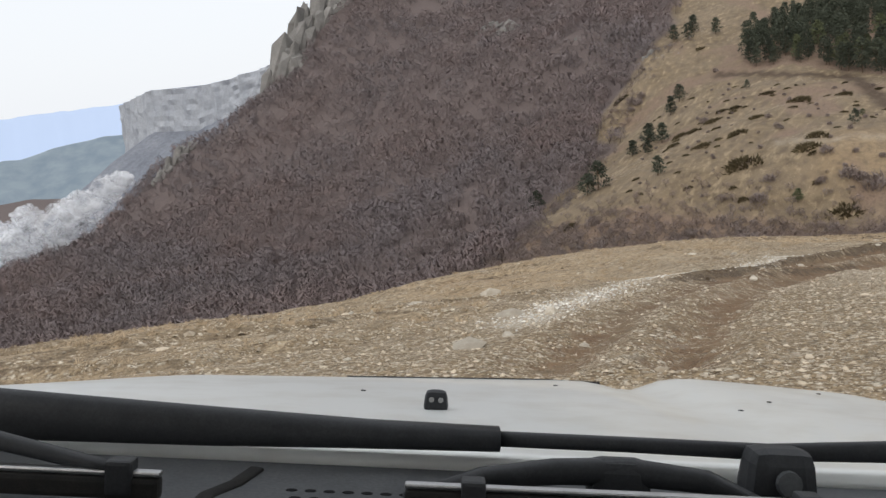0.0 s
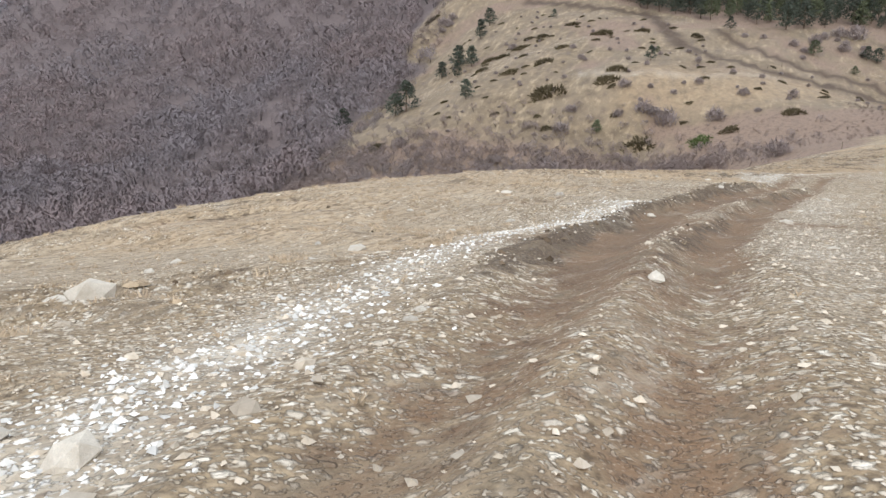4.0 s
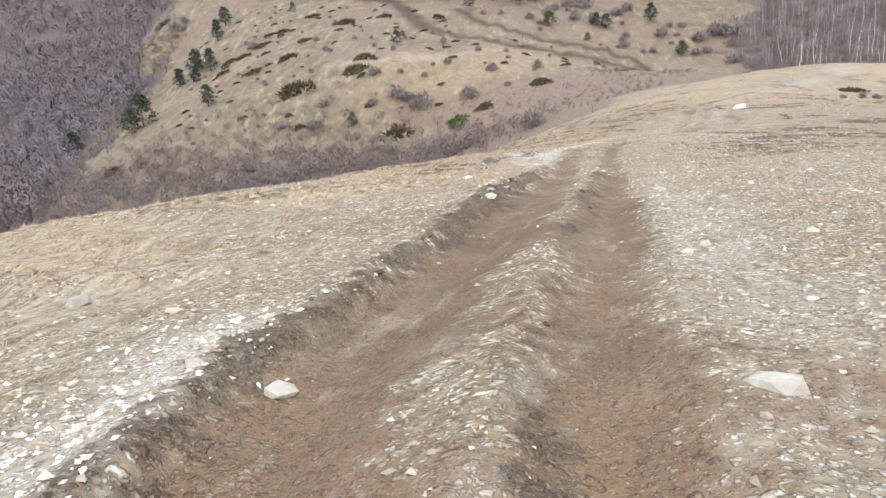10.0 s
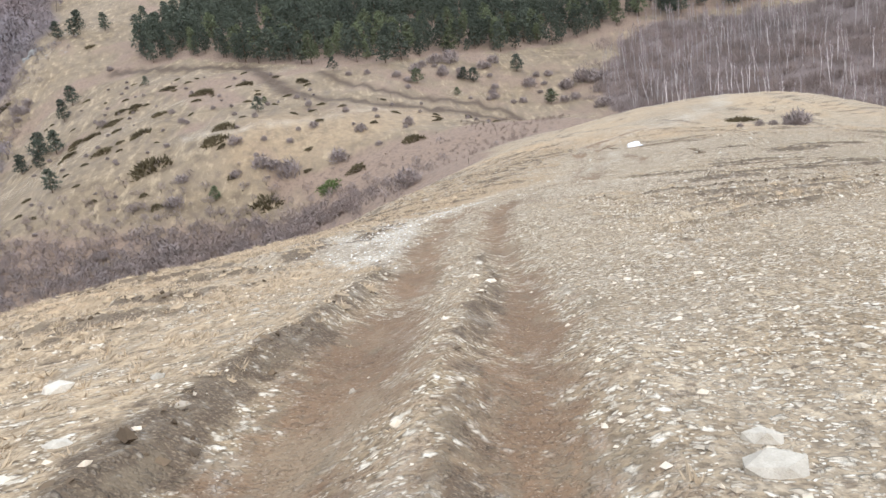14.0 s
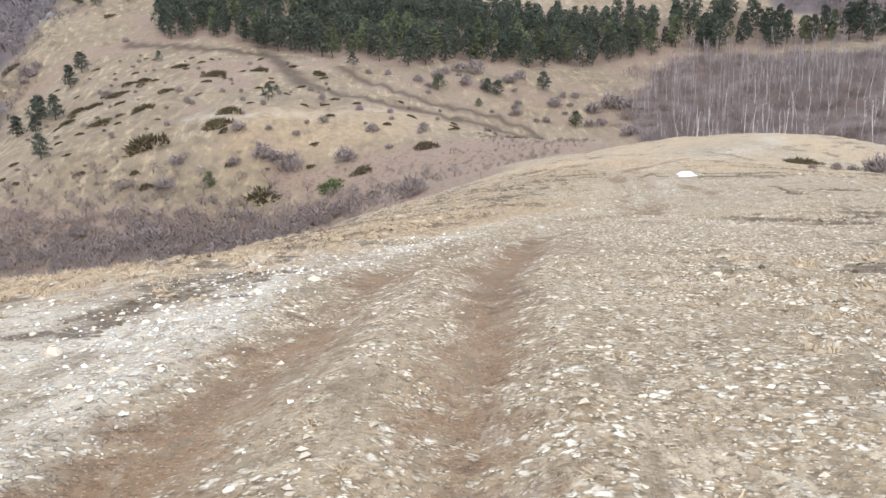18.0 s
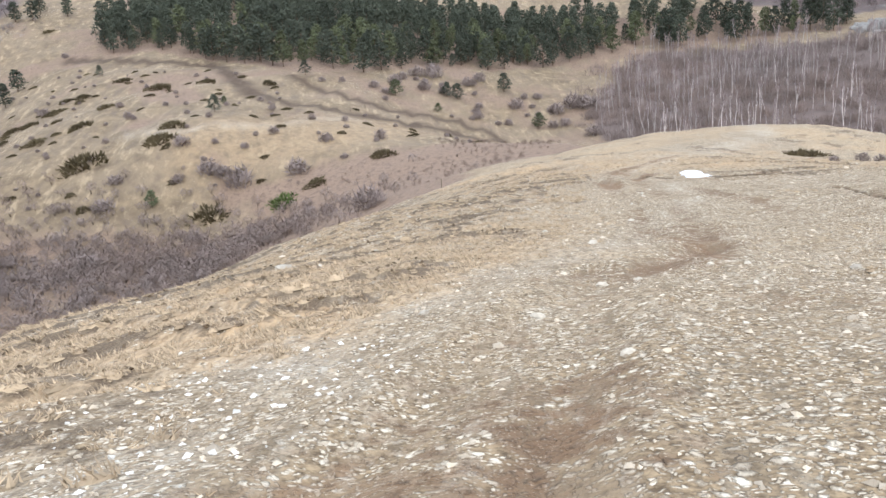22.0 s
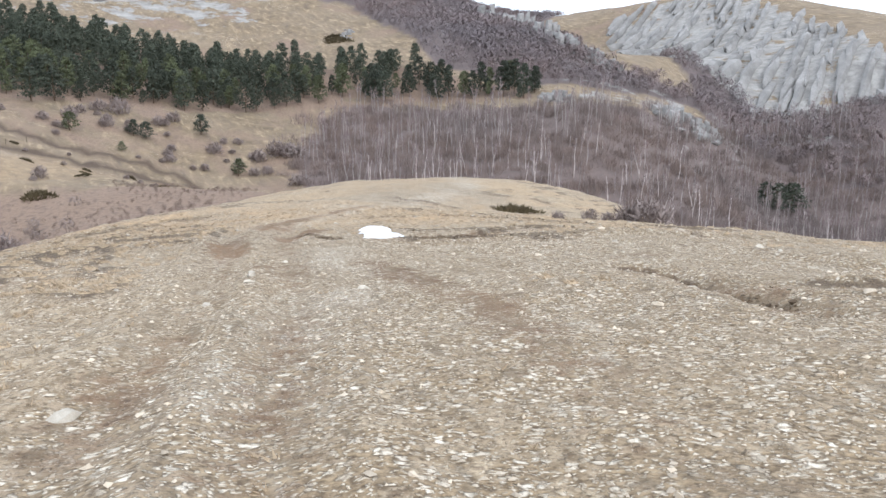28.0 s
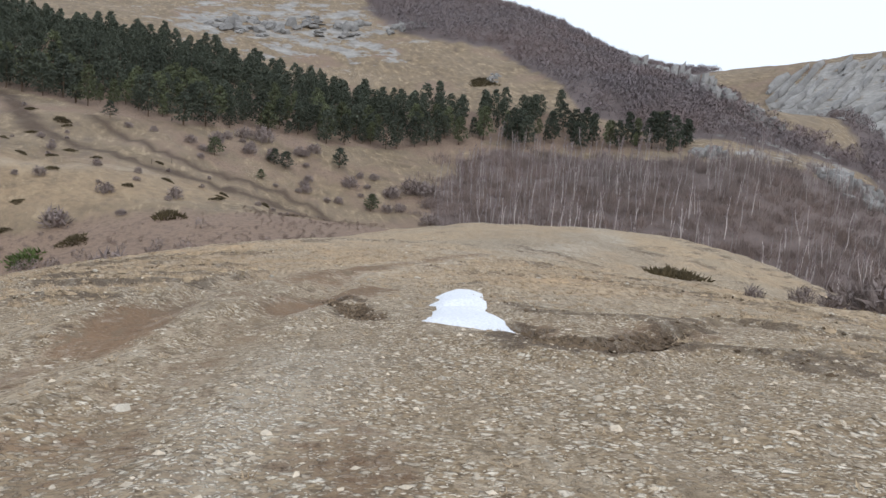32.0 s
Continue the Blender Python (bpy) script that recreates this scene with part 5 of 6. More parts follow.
def around_track(n, near, far, seed):
    """Random places beside the line that the tracks take, denser close to it."""
    rng = np.random.default_rng(seed)
    line = np.array([(0.5, 6), (4, 13), (10, 22), (17, 31), (24, 38.5), (31, 46), (38, 54), (46, 61), (56, 66.5), (66, 73), (76, 80), (88, 88), (100, 95)], float)
    t = rng.random(n) * (len(line) - 1)
    x, y = np.interp(t, np.arange(len(line)), line[:, 0]), np.interp(t, np.arange(len(line)), line[:, 1])
    off = rng.normal(size=n) * near + rng.uniform(-far, far, n)
    return x + 0.72 * off + rng.normal(size=n) * 0.8, y - 0.69 * off + rng.normal(size=n) * 0.8, rng


def hummock_shape(seed, n=26):
    """A matted cushion of dead grass combed down one way, about 1 across."""
    rng = np.random.default_rng(seed)
    a = np.arange(9) * 2 * np.pi / 9
    r = rng.uniform(0.42, 0.55, 9)
    v = np.concatenate([np.c_[r * np.cos(a), 0.62 * r * np.sin(a), np.full(9, -0.08)], np.c_[0.5 * r * np.cos(a), 0.32 * r * np.sin(a), rng.uniform(0.06, 0.12, 9)], [(0.03, 0, 0.14)]])
    f = np.array([t for k in range(9) for t in ((k, (k + 1) % 9, 9 + (k + 1) % 9), (k, 9 + (k + 1) % 9, 9 + k), (9 + k, 9 + (k + 1) % 9, 18))])
    c = np.c_[rng.uniform(-0.4, 0.4, n), rng.uniform(-0.22, 0.22, n), np.zeros(n)]
    c[:, 2] = 0.13 * (1 - (c[:, 0] / 0.5) ** 2) * (1 - (c[:, 1] / 0.33) ** 2)
    w = np.c_[rng.normal(size=n) * 0.35, np.full(n, -0.9), rng.uniform(0.0, 0.6, n)]
    w /= np.linalg.norm(w, axis=1, keepdims=True)
    return joined([(v, f), blades(rng, c, w, rng.uniform(0.25, 0.5, n), rng.uniform(0.02, 0.045, n))])


HUMMOCK_SHAPES = [hummock_shape(s) for s in range(140, 146)]
STONE_SHAPES = [stone_shape(s) for s in range(80, 88)]
CHIP_SHAPES = [chip_shape(s) for s in range(90, 98)]
TUFT_SHAPES = [tuft_shape(s) for s in range(120, 126)]

x, y, rng = around_track(130000, 3.5, 9.0, 401)
c = cover(x, y)
keep = rng.random(len(x)) < np.clip(0.85 * c["gravel"] ** 1.3 + c["white"] - 0.85 * c["soil"], 0.02, 1)
x, y = x[keep], y[keep]
size = 0.026 + 0.07 * rng.random(len(x)) ** 3.5
rows = np.stack([x, y, height(x, y) + size * 0.05, size, rng.random(len(x)) * 6.28, rng.integers(0, 8, len(x)), rng.uniform(0.8, 1.3, len(x))], 1)
tagged(new("gravel", scatter_mesh("gravel", CHIP_SHAPES, rows, CHIPS)), "pale limestone chips strewn over the spur", "gravel", kind="stuff")

rng = np.random.default_rng(405)
band = [np.array(b, float) for b in (WHITE_BAND, WHITE_BANK)]
pts = []
for b, w, many in zip(band, (0.42, 0.9), (2200, 1000)):
    t = rng.random(many) * (len(b) - 1)
    pts.append(np.c_[np.interp(t, np.arange(len(b)), b[:, 0]), np.interp(t, np.arange(len(b)), b[:, 1])] + rng.normal(size=(many, 2)) * w)
x, y = np.concatenate(pts).T
keep = rng.random(len(x)) > 1.2 * cover(x, y)["soil"]
x, y = x[keep], y[keep]
size = 0.03 + 0.065 * rng.random(len(x)) ** 2.5
rows = np.stack([x, y, height(x, y) + size * 0.05, size, rng.random(len(x)) * 6.28, rng.integers(0, 8, len(x)), rng.uniform(0.8, 1.3, len(x))], 1)
tagged(new("white_gravel", scatter_mesh("white_gravel", CHIP_SHAPES, rows, WHITE_CHIPS)), "band of white limestone chips beside the ruts", "gravel", kind="stuff")

x, y, rng = around_track(3600, 4.0, 18.0, 402)
c = cover(x, y)
keep = rng.random(len(x)) < np.clip(0.7 * c["gravel"] + 0.9 * c["white"] - 0.7 * c["soil"], 0.04, 1)
x, y = x[keep], y[keep]
size = 0.07 + 0.15 * rng.random(len(x)) ** 4
rows = np.stack([x, y, height(x, y), size, rng.random(len(x)) * 6.28, rng.integers(0, 8, len(x)), rng.uniform(0.8, 1.3, len(x))], 1)
tagged(new("rubble", scatter_mesh("rubble", STONE_SHAPES, rows, CHIPS)), "angular limestone rubble among the grass", "rubble", kind="stuff")

x, y, rng = around_track(52000, 6.0, 20.0, 403)
c = cover(x, y)
keep = rng.random(len(x)) < np.clip(0.75 - 0.8 * c["gravel"] + 0.5 * c["orange"] - 1.2 * c["soil"] - c["white"], 0.03, 1)
x, y = x[keep], y[keep]
size = (0.05 + 0.09 * rng.random(len(x)) ** 1.5) * (1 + 0.3 * cover(x, y)["orange"])
rows = np.stack([x, y, height(x, y), size, 2.2 + rng.normal(size=len(x)) * 0.7, rng.integers(0, 6, len(x)), rng.uniform(0.35, 0.75, len(x))], 1)
tagged(new("dry_grass", scatter_mesh("dry_grass", TUFT_SHAPES, rows, STRAW)), "matted straw-coloured dry grass tufts", "grass", kind="stuff")

# grass cushions along the lips of the cattle steps and all over the orange patches
x, y, rng = around_track(26000, 6.0, 18.0, 407)
x2, y2 = rng.uniform(20, 84, 26000), rng.uniform(48, 96, 26000)
flank = side_of(x2, y2, [(20, 36), (31, 46), (46, 61.5), (58, 68), (72, 79), (86, 91), (100, 97)])
near_line = (flank < -2.5) & (flank > -17)
x2, y2 = x2[near_line], y2[near_line]
x, y = np.r_[x, x2], np.r_[y, y2]
c = cover(x, y)
phase, share = terraces(x, y, base_height(x, y))
keep = rng.random(len(x)) < np.clip(1.3 * share * (phase > 0.4) * (phase < 0.8) * (1.15 - c["gravel"]) + 0.8 * c["orange"] + 0.5 * (np.arange(len(x)) >= 26000) - c["soil"] - c["white"], 0, 0.9)
x, y = x[keep], y[keep]
e = 0.5
fall = np.arctan2(base_height(x, y - e) - base_height(x, y + e), base_height(x - e, y) - base_height(x + e, y))
size = 0.16 + 0.26 * rng.random(len(x)) ** 1.6
rows = np.stack([x, y, height(x, y) - 0.02, size, fall + np.pi / 2 + rng.normal(size=len(x)) * 0.3, rng.integers(0, 6, len(x)), rng.uniform(0.6, 1.2, len(x))], 1)
tagged(new("grass_cushions", scatter_mesh("grass_cushions", HUMMOCK_SHAPES, rows, STRAW)), "matted straw and orange grass cushions on the spur", "grass", kind="stuff")

# torn sods along the ditches, the cut banks and the cattle steps
x, y, rng = around_track(60000, 5.0, 16.0, 406)
edges = [np.array(e, float) for e in (DITCH, DITCH_LEFT, DITCH_SIDE)]
for e in edges:
    t = rng.random(1500) * (len(e) - 1)
    x = np.r_[x, np.interp(t, np.arange(len(e)), e[:, 0]) + rng.normal(size=1500) * 0.22]
    y = np.r_[y, np.interp(t, np.arange(len(e)), e[:, 1]) + rng.normal(size=1500) * 0.22]
keep = rng.random(len(x)) < np.clip(1.1 * cover(x, y)["dark"] - 0.25, 0, 0.8)
x, y = x[keep], y[keep]
size = 0.05 + 0.11 * rng.random(len(x)) ** 2
rows = np.stack([x, y, height(x, y), size, rng.random(len(x)) * 6.28, rng.integers(0, 8, len(x)), rng.uniform(0.8, 1.6, len(x))], 1)
tagged(new("sods", scatter_mesh("sods", CHIP_SHAPES, rows, SOD)), "torn dark sods and clods along ditches and cut banks", "clods", kind="stuff")

STONE_MESHES = [soup("stone", *s, BOULDER) for s in STONE_SHAPES]


def stone(x, y, size, label="pale angular limestone block lying in grass"):
    ob = new("stone", pick.choice(STONE_MESHES))
    ob.matrix_basis = Matrix.LocRotScale((x, y, ground_at(x, y) + size * 0.04), Euler((pick.uniform(-0.2, 0.2), pick.uniform(-0.2, 0.2), pick.random() * 6.28)), (size, size, size))
    tagged(ob, label, "stone", "loose stones")


for x, y, s in ((0.9, 13.9, 0.42), (0.8, 18.1, 0.5), (0.4, 18.4, 0.35), (-0.9, 18, 0.4), (4.4, 25.2, 0.4), (10.1, 33.4, 0.3), (11.6, 32.7, 0.3), (24.7, 37, 0.34), (25.1, 37.3, 0.25), (22.6, 42.3, 0.3), (54.7, 67.6, 0.25), (60.4, 70.8, 0.28), (68.1, 76, 0.24),
                (67.4, 75.4, 0.2), (14.8, 26.1, 0.36), (70.1, 68.1, 0.35), (1.6, 13.4, 0.3), (0.1, 10.5, 0.45), (12.6, 28.6, 0.25), (19.4, 43, 0.35), (57.2, 80, 0.5), (49, 72, 0.4), (8.5, 28, 0.3), (6.9, 27.5, 0.28), (3.2, 21, 0.3)):
    stone(x, y, s)
xs, ys, rng = around_track(150, 4.0, 12.0, 404)
for x, y in zip(xs, ys):
    stone(x, y, rng.uniform(0.1, 0.24))

# the snow left in the ditch
SNOW_EDGE = [(83.5, 84.5), (84.9, 84.4), (83.3, 83.0), (82.2, 82.3), (80.9, 81.2), (80.0, 80.4), (79.3, 79.6), (78.6, 78.8), (77.6, 77.9), (77.9, 78.6), (78.2, 79.3), (77.9, 80.3), (79.2, 81.2), (80.4, 82.2), (82, 83.5)]


def snow_patch(outline, name, label, thick=0.09):
    """A thin sheet of old snow that ends in a soft, frayed lip."""
    low, high = np.min(outline, 0) - 0.5, np.max(outline, 0) + 0.5
    gx, gy = np.arange(low[0], high[0], 0.09), np.arange(low[1], high[1], 0.09)
    x, y = np.meshgrid(gx, gy)
    wx, wy = x + 0.13 * rough(x, y, 0.5, 411), y + 0.13 * rough(x, y, 0.5, 412)
    edge = line_distance(wx, wy, outline + outline[:1]) * np.where(inside(wx, wy, outline), 1, -1)
    z = height(x, y) + thick * np.clip(edge / 0.22, -1.5, 1) + 0.012 * rough(x, y, 0.3, 413)
    nx = len(gx)
    i = np.arange((len(gy) - 1) * (nx - 1))
    q = i // (nx - 1) * nx + i % (nx - 1)
    f = np.stack([q, q + 1, q + nx + 1, q + nx], 1)
    f = f[(edge.ravel()[f] > -0.25).all(1)]
    used, back = np.unique(f, return_inverse=True)
    v = np.stack([x, y, z], -1).reshape(-1, 3)[used]
    tagged(new(name, soup(name, v, back.reshape(f.shape), SNOW, True)), label, "snow")


snow_patch(SNOW_EDGE, "snow_patch", "white leftover snow patch lying in the ditch", 0.08)


def stake(x, y, tall, thick, label):
    v, f = spike((0, 0, -0.3), (0.03, 0.02, tall), thick, thick * 0.8, 8)
    cap = np.arange(8, 16)
    v = np.concatenate([v, v[8:].mean(0)[None] + np.array([[0, 0, thick * 0.3]])])
    f = np.concatenate([f, [(cap[k], cap[(k + 1) % 8], 16) for k in range(8)]])
    ob = new("stake", soup("stake", v, f, POST_WOOD))
    ob.location = (x, y, ground_at(x, y))
    tagged(ob, label, "stake", "wooden stakes")


stake(127, 160, 2.2, 0.07, "thin reddish wooden stake beyond the brow")
stake(197, 291, 1.5, 0.12, "short wooden post beside the dirt road")
stake(206, 295, 1.5, 0.12, "short wooden post beside the dirt road")


# ---- the off-road car at the head of the track ----
PAINT, _n, _l, _b = material("dusty_white_paint", 0.35)
_c = _n.new("ShaderNodeTexCoord").outputs["Object"]
_l.new(mix_node(_n, _l, ramp_node(_n, _l, noise_node(_n, _l, _c, 9, 6), 0.45, 0.75), (0.84, 0.85, 0.82), (0.72, 0.71, 0.66)), _b.inputs["Base Color"])
_b.inputs["Coat Weight"].default_value = 0.4
BLACK_PLASTIC = grainy("black_plastic", (0.028, 0.03, 0.033), (0.045, 0.047, 0.05), 40, 0.55, 0.1, 0.15, depth=0.001)
GREY_PLASTIC = grainy("weathered_grey_plastic", (0.085, 0.09, 0.095), (0.12, 0.125, 0.13), 30, 0.6, 0.1, 0.2, depth=0.001)
RUBBER = grainy("rubber", (0.02, 0.02, 0.02), (0.035, 0.033, 0.03), 60, 0.8, 0.1, 0.2, depth=0.001)
STEEL = grainy("bare_steel", (0.5, 0.5, 0.5), (0.38, 0.38, 0.38), 50, 0.35, 0.1, 0.1, metal=1.0, depth=0.001)
VENT_BLACK = grainy("vent_black", (0.006, 0.006, 0.007), (0.01, 0.01, 0.011), 50, 0.9, 0.05, 0.1, depth=0.001)
LENS = grainy("lamp_lens", (0.6, 0.6, 0.58), (0.5, 0.5, 0.48), 30, 0.15, 0.05, 0.1, depth=0.001)


def bevelled(name, low, high, mat, radius=0.01, taper=None):
    """A box between two corners with rounded edges; taper narrows its top (x, y)."""
    bm = bmesh.new()
    bmesh.ops.create_cube(bm, size=1)
    mid, size = [(a + b) / 2 for a, b in zip(low, high)], [b - a for a, b in zip(low, high)]
    for v in bm.verts:
        k = taper if taper and v.co.z > 0 else (1, 1)
        v.co = Vector((mid[0] + v.co.x * size[0] * k[0], mid[1] + v.co.y * size[1] * k[1], mid[2] + v.co.z * size[2]))
    bmesh.ops.bevel(bm, geom=bm.edges, offset=radius, segments=2, affect="EDGES", profile=0.6)
    me = bpy.data.meshes.new(name)
    bm.to_mesh(me)
    bm.free()
    me.materials.append(mat)
    return me


def tube_along(name, points, widths, heights, mat, sides=10):
    """A bar with an oval section that follows points."""
    rows, n = [], len(points)
    p = np.array(points, float)
    for k in range(n):
        d = p[min(k + 1, n - 1)] - p[max(k - 1, 0)]
        d /= np.linalg.norm(d)
        u = np.cross(d, (0, 0, 1))
        u /= np.linalg.norm(u)
        w = np.cross(u, d)
        t = np.arange(sides) * 2 * np.pi / sides + np.pi / sides
        sq = lambda a: np.sign(a) * np.abs(a) ** 0.6
        rows.append(p[k] + sq(np.cos(t))[:, None] * u * widths[k] / 2 + sq(np.sin(t))[:, None] * w * heights[k] / 2)
    v = np.concatenate(rows + [p[:1], p[-1:]])
    f = []
    for k in range(n - 1):
        for i in range(sides):
            j = (i + 1) % sides
            f += [(k * sides + i, k * sides + j, k * sides + sides + j), (k * sides + i, k * sides + sides + j, k * sides + sides + i)]
    for i in range(sides):
        f += [(n * sides, (i + 1) % sides, i), (n * sides + 1, (n - 1) * sides + i, (n - 1) * sides + (i + 1) % sides)]
    return soup(name, v, f, mat, True)


def disc(name, radius_x, radius_y, thick, mat, sides=12):
    t = np.arange(sides) * 2 * np.pi / sides
    ring = np.c_[radius_x * np.cos(t), radius_y * np.sin(t)]
    v = np.concatenate([np.c_[ring, np.zeros(sides)], np.c_[ring * 0.9, np.full(sides, thick)], [[0, 0, thick]]])
    f = []
    for i in range(sides):
        j = (i + 1) % sides
        f += [(i, j, sides + j), (i, sides + j, sides + i), (sides + i, sides + j, 2 * sides)]
    return soup(name, v, f, mat)


def wheel_meshes():
    prof = [(0.22, -0.11), (0.34, -0.12), (0.385, -0.1), (0.4, -0.06), (0.4, 0.06), (0.385, 0.1), (0.34, 0.12), (0.22, 0.11)]
    n, m = 32, len(prof)
    v, f = [], []
    for i in range(n):
        a = 2 * np.pi * i / n
        lug = 0.012 * (i % 2)
        v += [(s, (r + (lug if r > 0.37 else 0)) * np.cos(a), (r + (lug if r > 0.37 else 0)) * np.sin(a)) for r, s in prof]
    for i in range(n):
        for k in range(m):
            a, b = i * m + k, i * m + (k + 1) % m
            c, d = (i + 1) % n * m + (k + 1) % m, (i + 1) % n * m + k
            f += [(a, b, c), (a, c, d)]
    tyre = soup("tyre", v, f, RUBBER, True)
    rim, rf = [], []
    for r, s in ((0.23, 0.09), (0.19, 0.03), (0.08, 0.05), (0.05, 0.08)):
        rim += [(s, r * np.cos(2 * np.pi * i / n), r * np.sin(2 * np.pi * i / n)) for i in range(n)]
    rim.append((0.085, 0, 0))
    for k in range(3):
        for i in range(n):
            a, b = k * n + i, k * n + (i + 1) % n
            rf += [(a, b, b + n), (a, b + n, a + n)]
    rf += [(3 * n + i, 3 * n + (i + 1) % n, 4 * n) for i in range(n)]
    return tyre, soup("rim", rim, rf, GREY_PLASTIC, True)


def build_car():
    tilt, drop = radians(2.6), radians(2.0)
    right = Vector((math.cos(tilt), -math.sin(tilt), 0))
    above = Vector((math.sin(tilt), math.cos(tilt), 0))
    ahead = math.cos(drop) * Vector((0, 0, -1)) + math.sin(drop) * above
    up = right.cross(ahead)
    axes = Matrix((right, ahead, up)).transposed().to_4x4()
    car = new("off_road_car")
    car.matrix_basis = PATH[0][1] @ axes
    tagged(car, "white off-road car with dusty bonnet and black wipers", "car")
    # bonnet with its crown, the groove and the raised shoulder
    n, m = 56, 30
    x, y = np.meshgrid(np.linspace(-0.84, 0.84, n), np.linspace(0.725, 1.6, m))
    s = (y - 0.72) / 0.88
    y = y - 0.14 * s * smooth(0.45, 0.84, np.abs(x)) - 0.03 * s * np.exp(-((x - 0.37) / 0.05) ** 2)
    z = -0.213 - 0.09 * s - 0.012 * s ** 4 + 0.03 * x * s - 0.012 * s * np.exp(-((x - 0.37) / 0.05) ** 2) + 0.008 * smooth(0.38, 0.5, x) * s - 0.06 * smooth(0.74, 0.86, np.abs(x))
    v = np.concatenate([np.stack([x, y, z], -1).reshape(-1, 3), np.stack([x, y, z - 0.02], -1).reshape(-1, 3)])
    i = np.arange((n - 1) * (m - 1))
    q = i // (n - 1) * n + i % (n - 1)
    f = np.concatenate([np.stack([q, q + 1, q + n + 1, q + n], 1), np.stack([q, q + n, q + n + 1, q + 1], 1) + n * m])
    rim = list(range(n)) + [k * n + n - 1 for k in range(1, m)] + list(range(n * m - 2, n * m - n - 1, -1)) + [k * n for k in range(m - 2, 0, -1)]
    f = np.concatenate([f, [(a, a + n * m, b + n * m, b) for a, b in zip(rim, rim[1:] + rim[:1])]])
    bonnet = part("bonnet", soup("bonnet", v, f, PAINT, True), car, "dusty white bonnet with small chips")
    part("edge_seal", tube_along("edge_seal", [(-0.18, 1.603, -0.324), (0, 1.605, -0.319), (0.2, 1.605, -0.313), (0.325, 1.6, -0.313)], [0.01] * 4, [0.011] * 4, RUBBER), bonnet, "black rubber edge seal")
    nozzle = part("washer_nozzle", bevelled("washer_nozzle", (-0.017, 1.035, -0.25), (0.017, 1.065, -0.222), BLACK_PLASTIC, 0.008, (0.8, 0.7)), bonnet, "black plastic washer nozzle")
    for dx in (-0.006, 0.006):
        part("jet", disc("jet", 0.0035, 0.0035, 0.002, STEEL), nozzle, "", pose(dx, 1.034, -0.232, 80, 0, 0))
    for px, py in ((-0.11, 1.2), (0.42, 1.1), (0.5, 1.2), (0.63, 1.32), (0.2, 1.35)):
        part("paint_chip", disc("paint_chip", 0.004, 0.003, 0.001, VENT_BLACK, 7), bonnet, "", pose(px, py, -0.213 - 0.09 * (py - 0.72) / 0.88 + 0.03 * px * (py - 0.72) / 0.88 + 0.004))
    # cowl under the windscreen
    cowl = part("cowl", bevelled("cowl", (-0.8, 0.55, -0.262), (0.8, 0.735, -0.226), GREY_PLASTIC, 0.012), car, "weathered dark grey plastic cowl")
    # No openings are cut: flat black discs paint the darkness inside the vents.
    hole = disc("vent_hole", 0.0052, 0.0036, 0.0006, VENT_BLACK)
    for row in range(4):
        for k in range(17):
            part("vent_hole", hole, cowl, "", pose(-0.115 + 0.0155 * k + 0.006 * (row % 2), 0.652 - 0.018 * row, -0.2262))
        for k in range(16):
            part("vent_hole", hole, cowl, "", pose(0.24 + 0.0155 * k + 0.006 * (row % 2), 0.63 - 0.016 * row, -0.2262))
    part("cowl_seam", tube_along("cowl_seam", [(-0.155, 0.7, -0.226), (-0.163, 0.66, -0.226), (-0.178, 0.63, -0.226), (-0.18, 0.58, -0.226)], [0.014] * 4, [0.006] * 4, RUBBER), cowl, "black seam of the cowl cover")
    # wipers
    arm = part("wiper_arm", tube_along("wiper_arm", [(-0.62, 0.7, -0.185), (-0.4, 0.7, -0.186), (-0.2, 0.705, -0.19), (-0.06, 0.71, -0.192), (0.058, 0.712, -0.192)], [0.03] * 5, [0.052, 0.046, 0.034, 0.024, 0.02], BLACK_PLASTIC), car, "broad black wiper arm")
    part("wiper_rod", tube_along("wiper_rod", [(0.05, 0.712, -0.192), (0.17, 0.705, -0.19), (0.29, 0.69, -0.187), (0.42, 0.68, -0.178), (0.62, 0.67, -0.172)], [0.014] * 5, [0.013, 0.013, 0.014, 0.02, 0.022], BLACK_PLASTIC), arm)
    part("wiper_pivot", bevelled("wiper_pivot", (0.258, 0.645, -0.222), (0.318, 0.69, -0.176), BLACK_PLASTIC, 0.012, (0.85, 0.8)), arm, "black wiper pivot block")
    part("pivot_cap", disc("pivot_cap", 0.011, 0.011, 0.004, GREY_PLASTIC), arm, "", pose(0.288, 0.644, -0.2, 80, 0, 0))
    arm = part("wiper_arm", tube_along("wiper_arm", [(-0.02, 0.615, -0.216), (0.04, 0.64, -0.205), (0.1, 0.65, -0.2), (0.16, 0.655, -0.199), (0.22, 0.64, -0.2), (0.27, 0.6, -0.213)], [0.014, 0.018, 0.02, 0.022, 0.018, 0.012], [0.008, 0.016, 0.02, 0.022, 0.018, 0.01], BLACK_PLASTIC), car, "black wiper arm over the vents")
    part("wiper_pivot", bevelled("wiper_pivot", (0.126, 0.64, -0.225), (0.18, 0.672, -0.188), BLACK_PLASTIC, 0.01, (0.85, 0.8)), arm, "black wiper pivot block")
    part("wiper_blade", bevelled("wiper_blade", (-0.02, 0.575, -0.216), (0.62, 0.587, -0.196), RUBBER, 0.004), arm, "black rubber wiper blade")
    part("blade_spine", bevelled("blade_spine", (-0.02, 0.577, -0.1955), (0.62, 0.585, -0.1915), STEEL, 0.0015), arm, "bare steel blade spine")
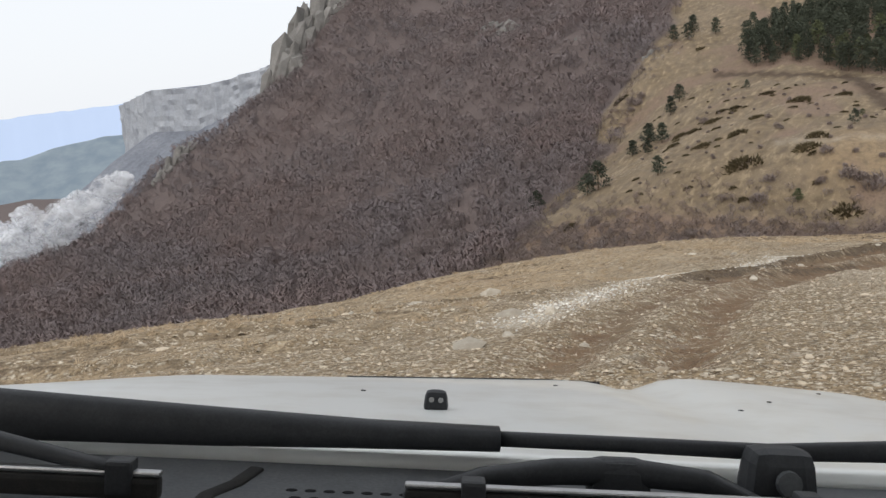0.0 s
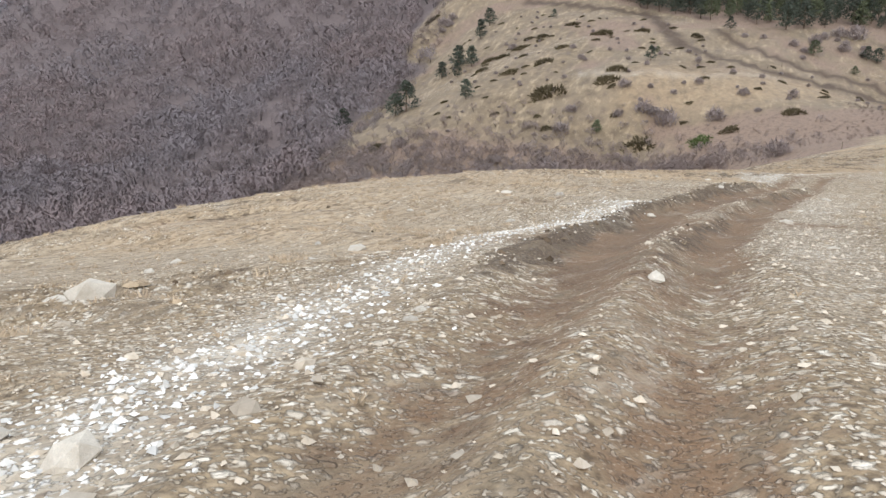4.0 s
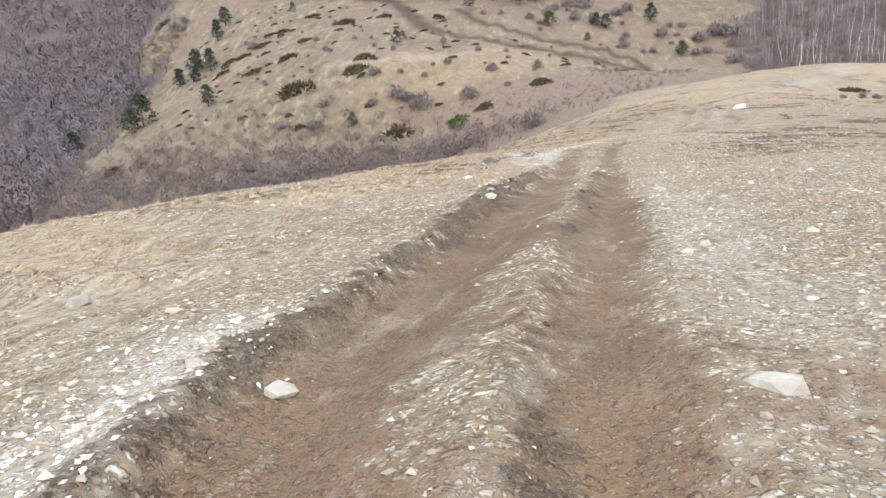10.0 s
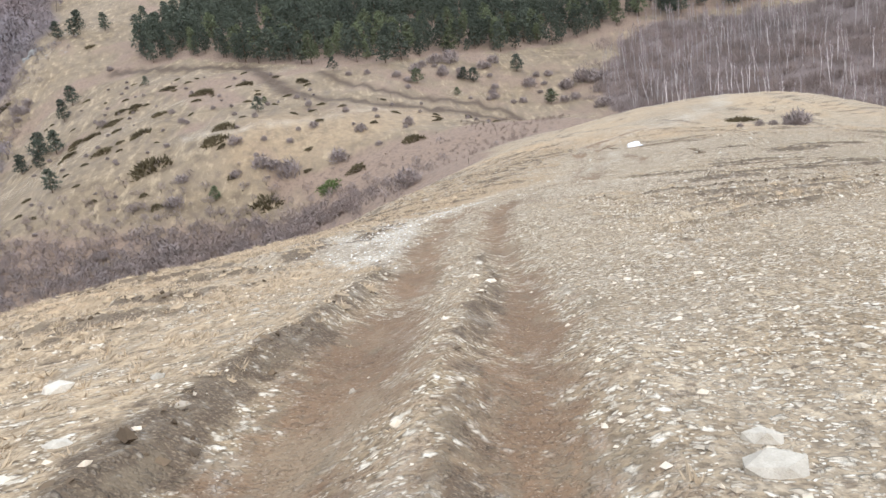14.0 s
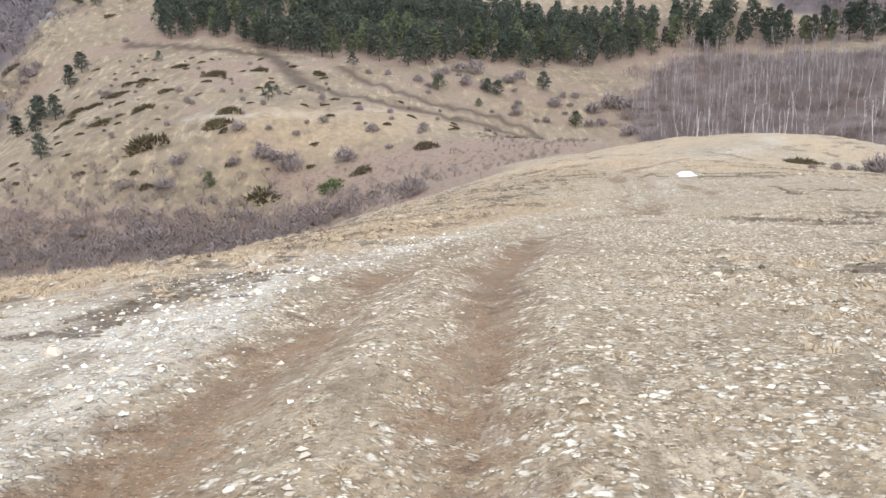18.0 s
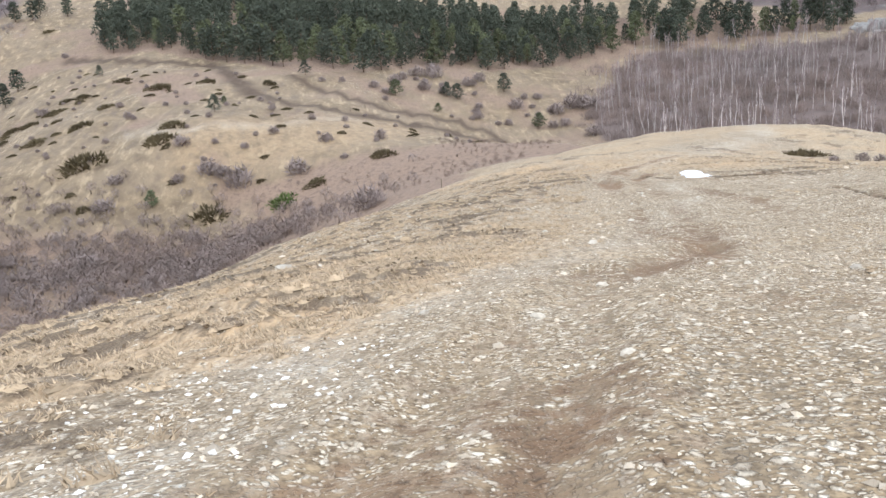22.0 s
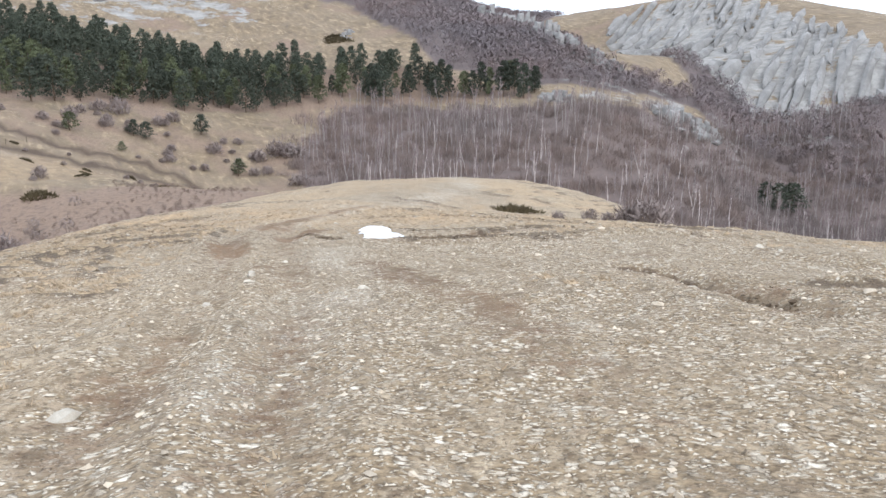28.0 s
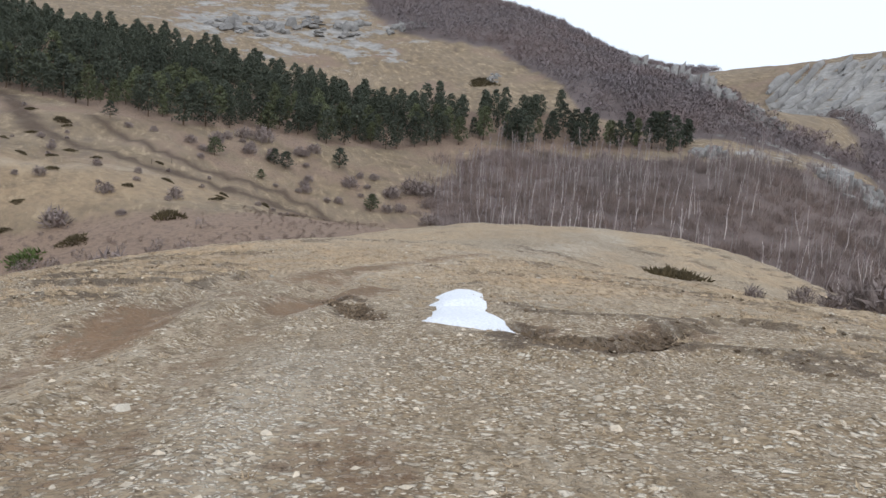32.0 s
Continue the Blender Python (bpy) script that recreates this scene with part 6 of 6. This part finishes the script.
    for bx in (0.03, 0.275):
        part("blade_clip", bevelled("blade_clip", (bx - 0.009, 0.572, -0.212), (bx + 0.009, 0.59, -0.187), BLACK_PLASTIC, 0.003), arm)
    arm = part("wiper_blade", bevelled("wiper_blade", (-0.62, 0.595, -0.22), (-0.205, 0.608, -0.203), RUBBER, 0.004), car, "black rubber wiper blade")
    part("blade_spine", bevelled("blade_spine", (-0.62, 0.597, -0.2025), (-0.205, 0.606, -0.1985), STEEL, 0.0015), arm, "bare steel blade spine")
    part("blade_clip", bevelled("blade_clip", (-0.245, 0.592, -0.216), (-0.225, 0.61, -0.19), BLACK_PLASTIC, 0.003), arm)
    part("blade_link", tube_along("blade_link", [(-0.5, 0.63, -0.18), (-0.36, 0.625, -0.184), (-0.27, 0.61, -0.196), (-0.235, 0.602, -0.2)], [0.014] * 4, [0.016, 0.014, 0.01, 0.008], BLACK_PLASTIC), arm)
    # dashboard, body, wheels
    part("dashboard", bevelled("dashboard", (-0.74, 0.16, -0.4), (0.74, 0.53, -0.19), BLACK_PLASTIC, 0.04), car, "black textured dashboard top")
    part("front_panel", bevelled("front_panel", (-0.8, 1.38, -0.85), (0.8, 1.56, -0.34), PAINT, 0.05), car)
    for sx in (-1, 1):
        part("headlight", disc("headlight", 0.1, 0.1, 0.03, LENS, 20), car, "clear round headlight", pose(sx * 0.58, 1.56, -0.56, -90, 0, 0))
        part("fender", bevelled("fender", (min(sx * 0.7, sx * 0.86), 0.6, -0.85), (max(sx * 0.7, sx * 0.86), 1.46, -0.33), PAINT, 0.06), car)
        part("door", bevelled("door", (min(sx * 0.8, sx * 0.86), -0.55, -1.05), (max(sx * 0.8, sx * 0.86), 0.58, -0.2), PAINT, 0.02), car)
        part("rear_side", bevelled("rear_side", (min(sx * 0.8, sx * 0.86), -2.1, -1.0), (max(sx * 0.8, sx * 0.86), -0.57, -0.2), PAINT, 0.02), car)
        for yy in (0.42, -0.56, -2.06):
            part("pillar", bevelled("pillar", (sx * 0.8 - 0.03, yy - 0.035, -0.22), (sx * 0.8 + 0.03, yy + 0.035, 0.42), PAINT, 0.01), car)
    part("roof", bevelled("roof", (-0.84, -2.12, 0.4), (0.84, 0.46, 0.47), PAINT, 0.03), car)
    part("tailgate", bevelled("tailgate", (-0.8, -2.14, -1.0), (0.8, -2.08, -0.2), PAINT, 0.02), car)
    part("floor_pan", bevelled("floor_pan", (-0.8, -2.08, -1.1), (0.8, 1.4, -1.0), BLACK_PLASTIC, 0.02), car)
    part("bumper", bevelled("bumper", (-0.84, 1.54, -0.98), (0.84, 1.66, -0.8), BLACK_PLASTIC, 0.03), car, "black front bumper")
    tyre, rim_mesh = wheel_meshes()
    for sx in (-1, 1):
        for yy in (1.05, -1.5):
            wheel = part("wheel", tyre, car, "muddy black tyre", pose(sx * 0.72, yy, -1.2, 0, 0, 0 if sx > 0 else 180))
            part("rim", rim_mesh, wheel)


build_car()
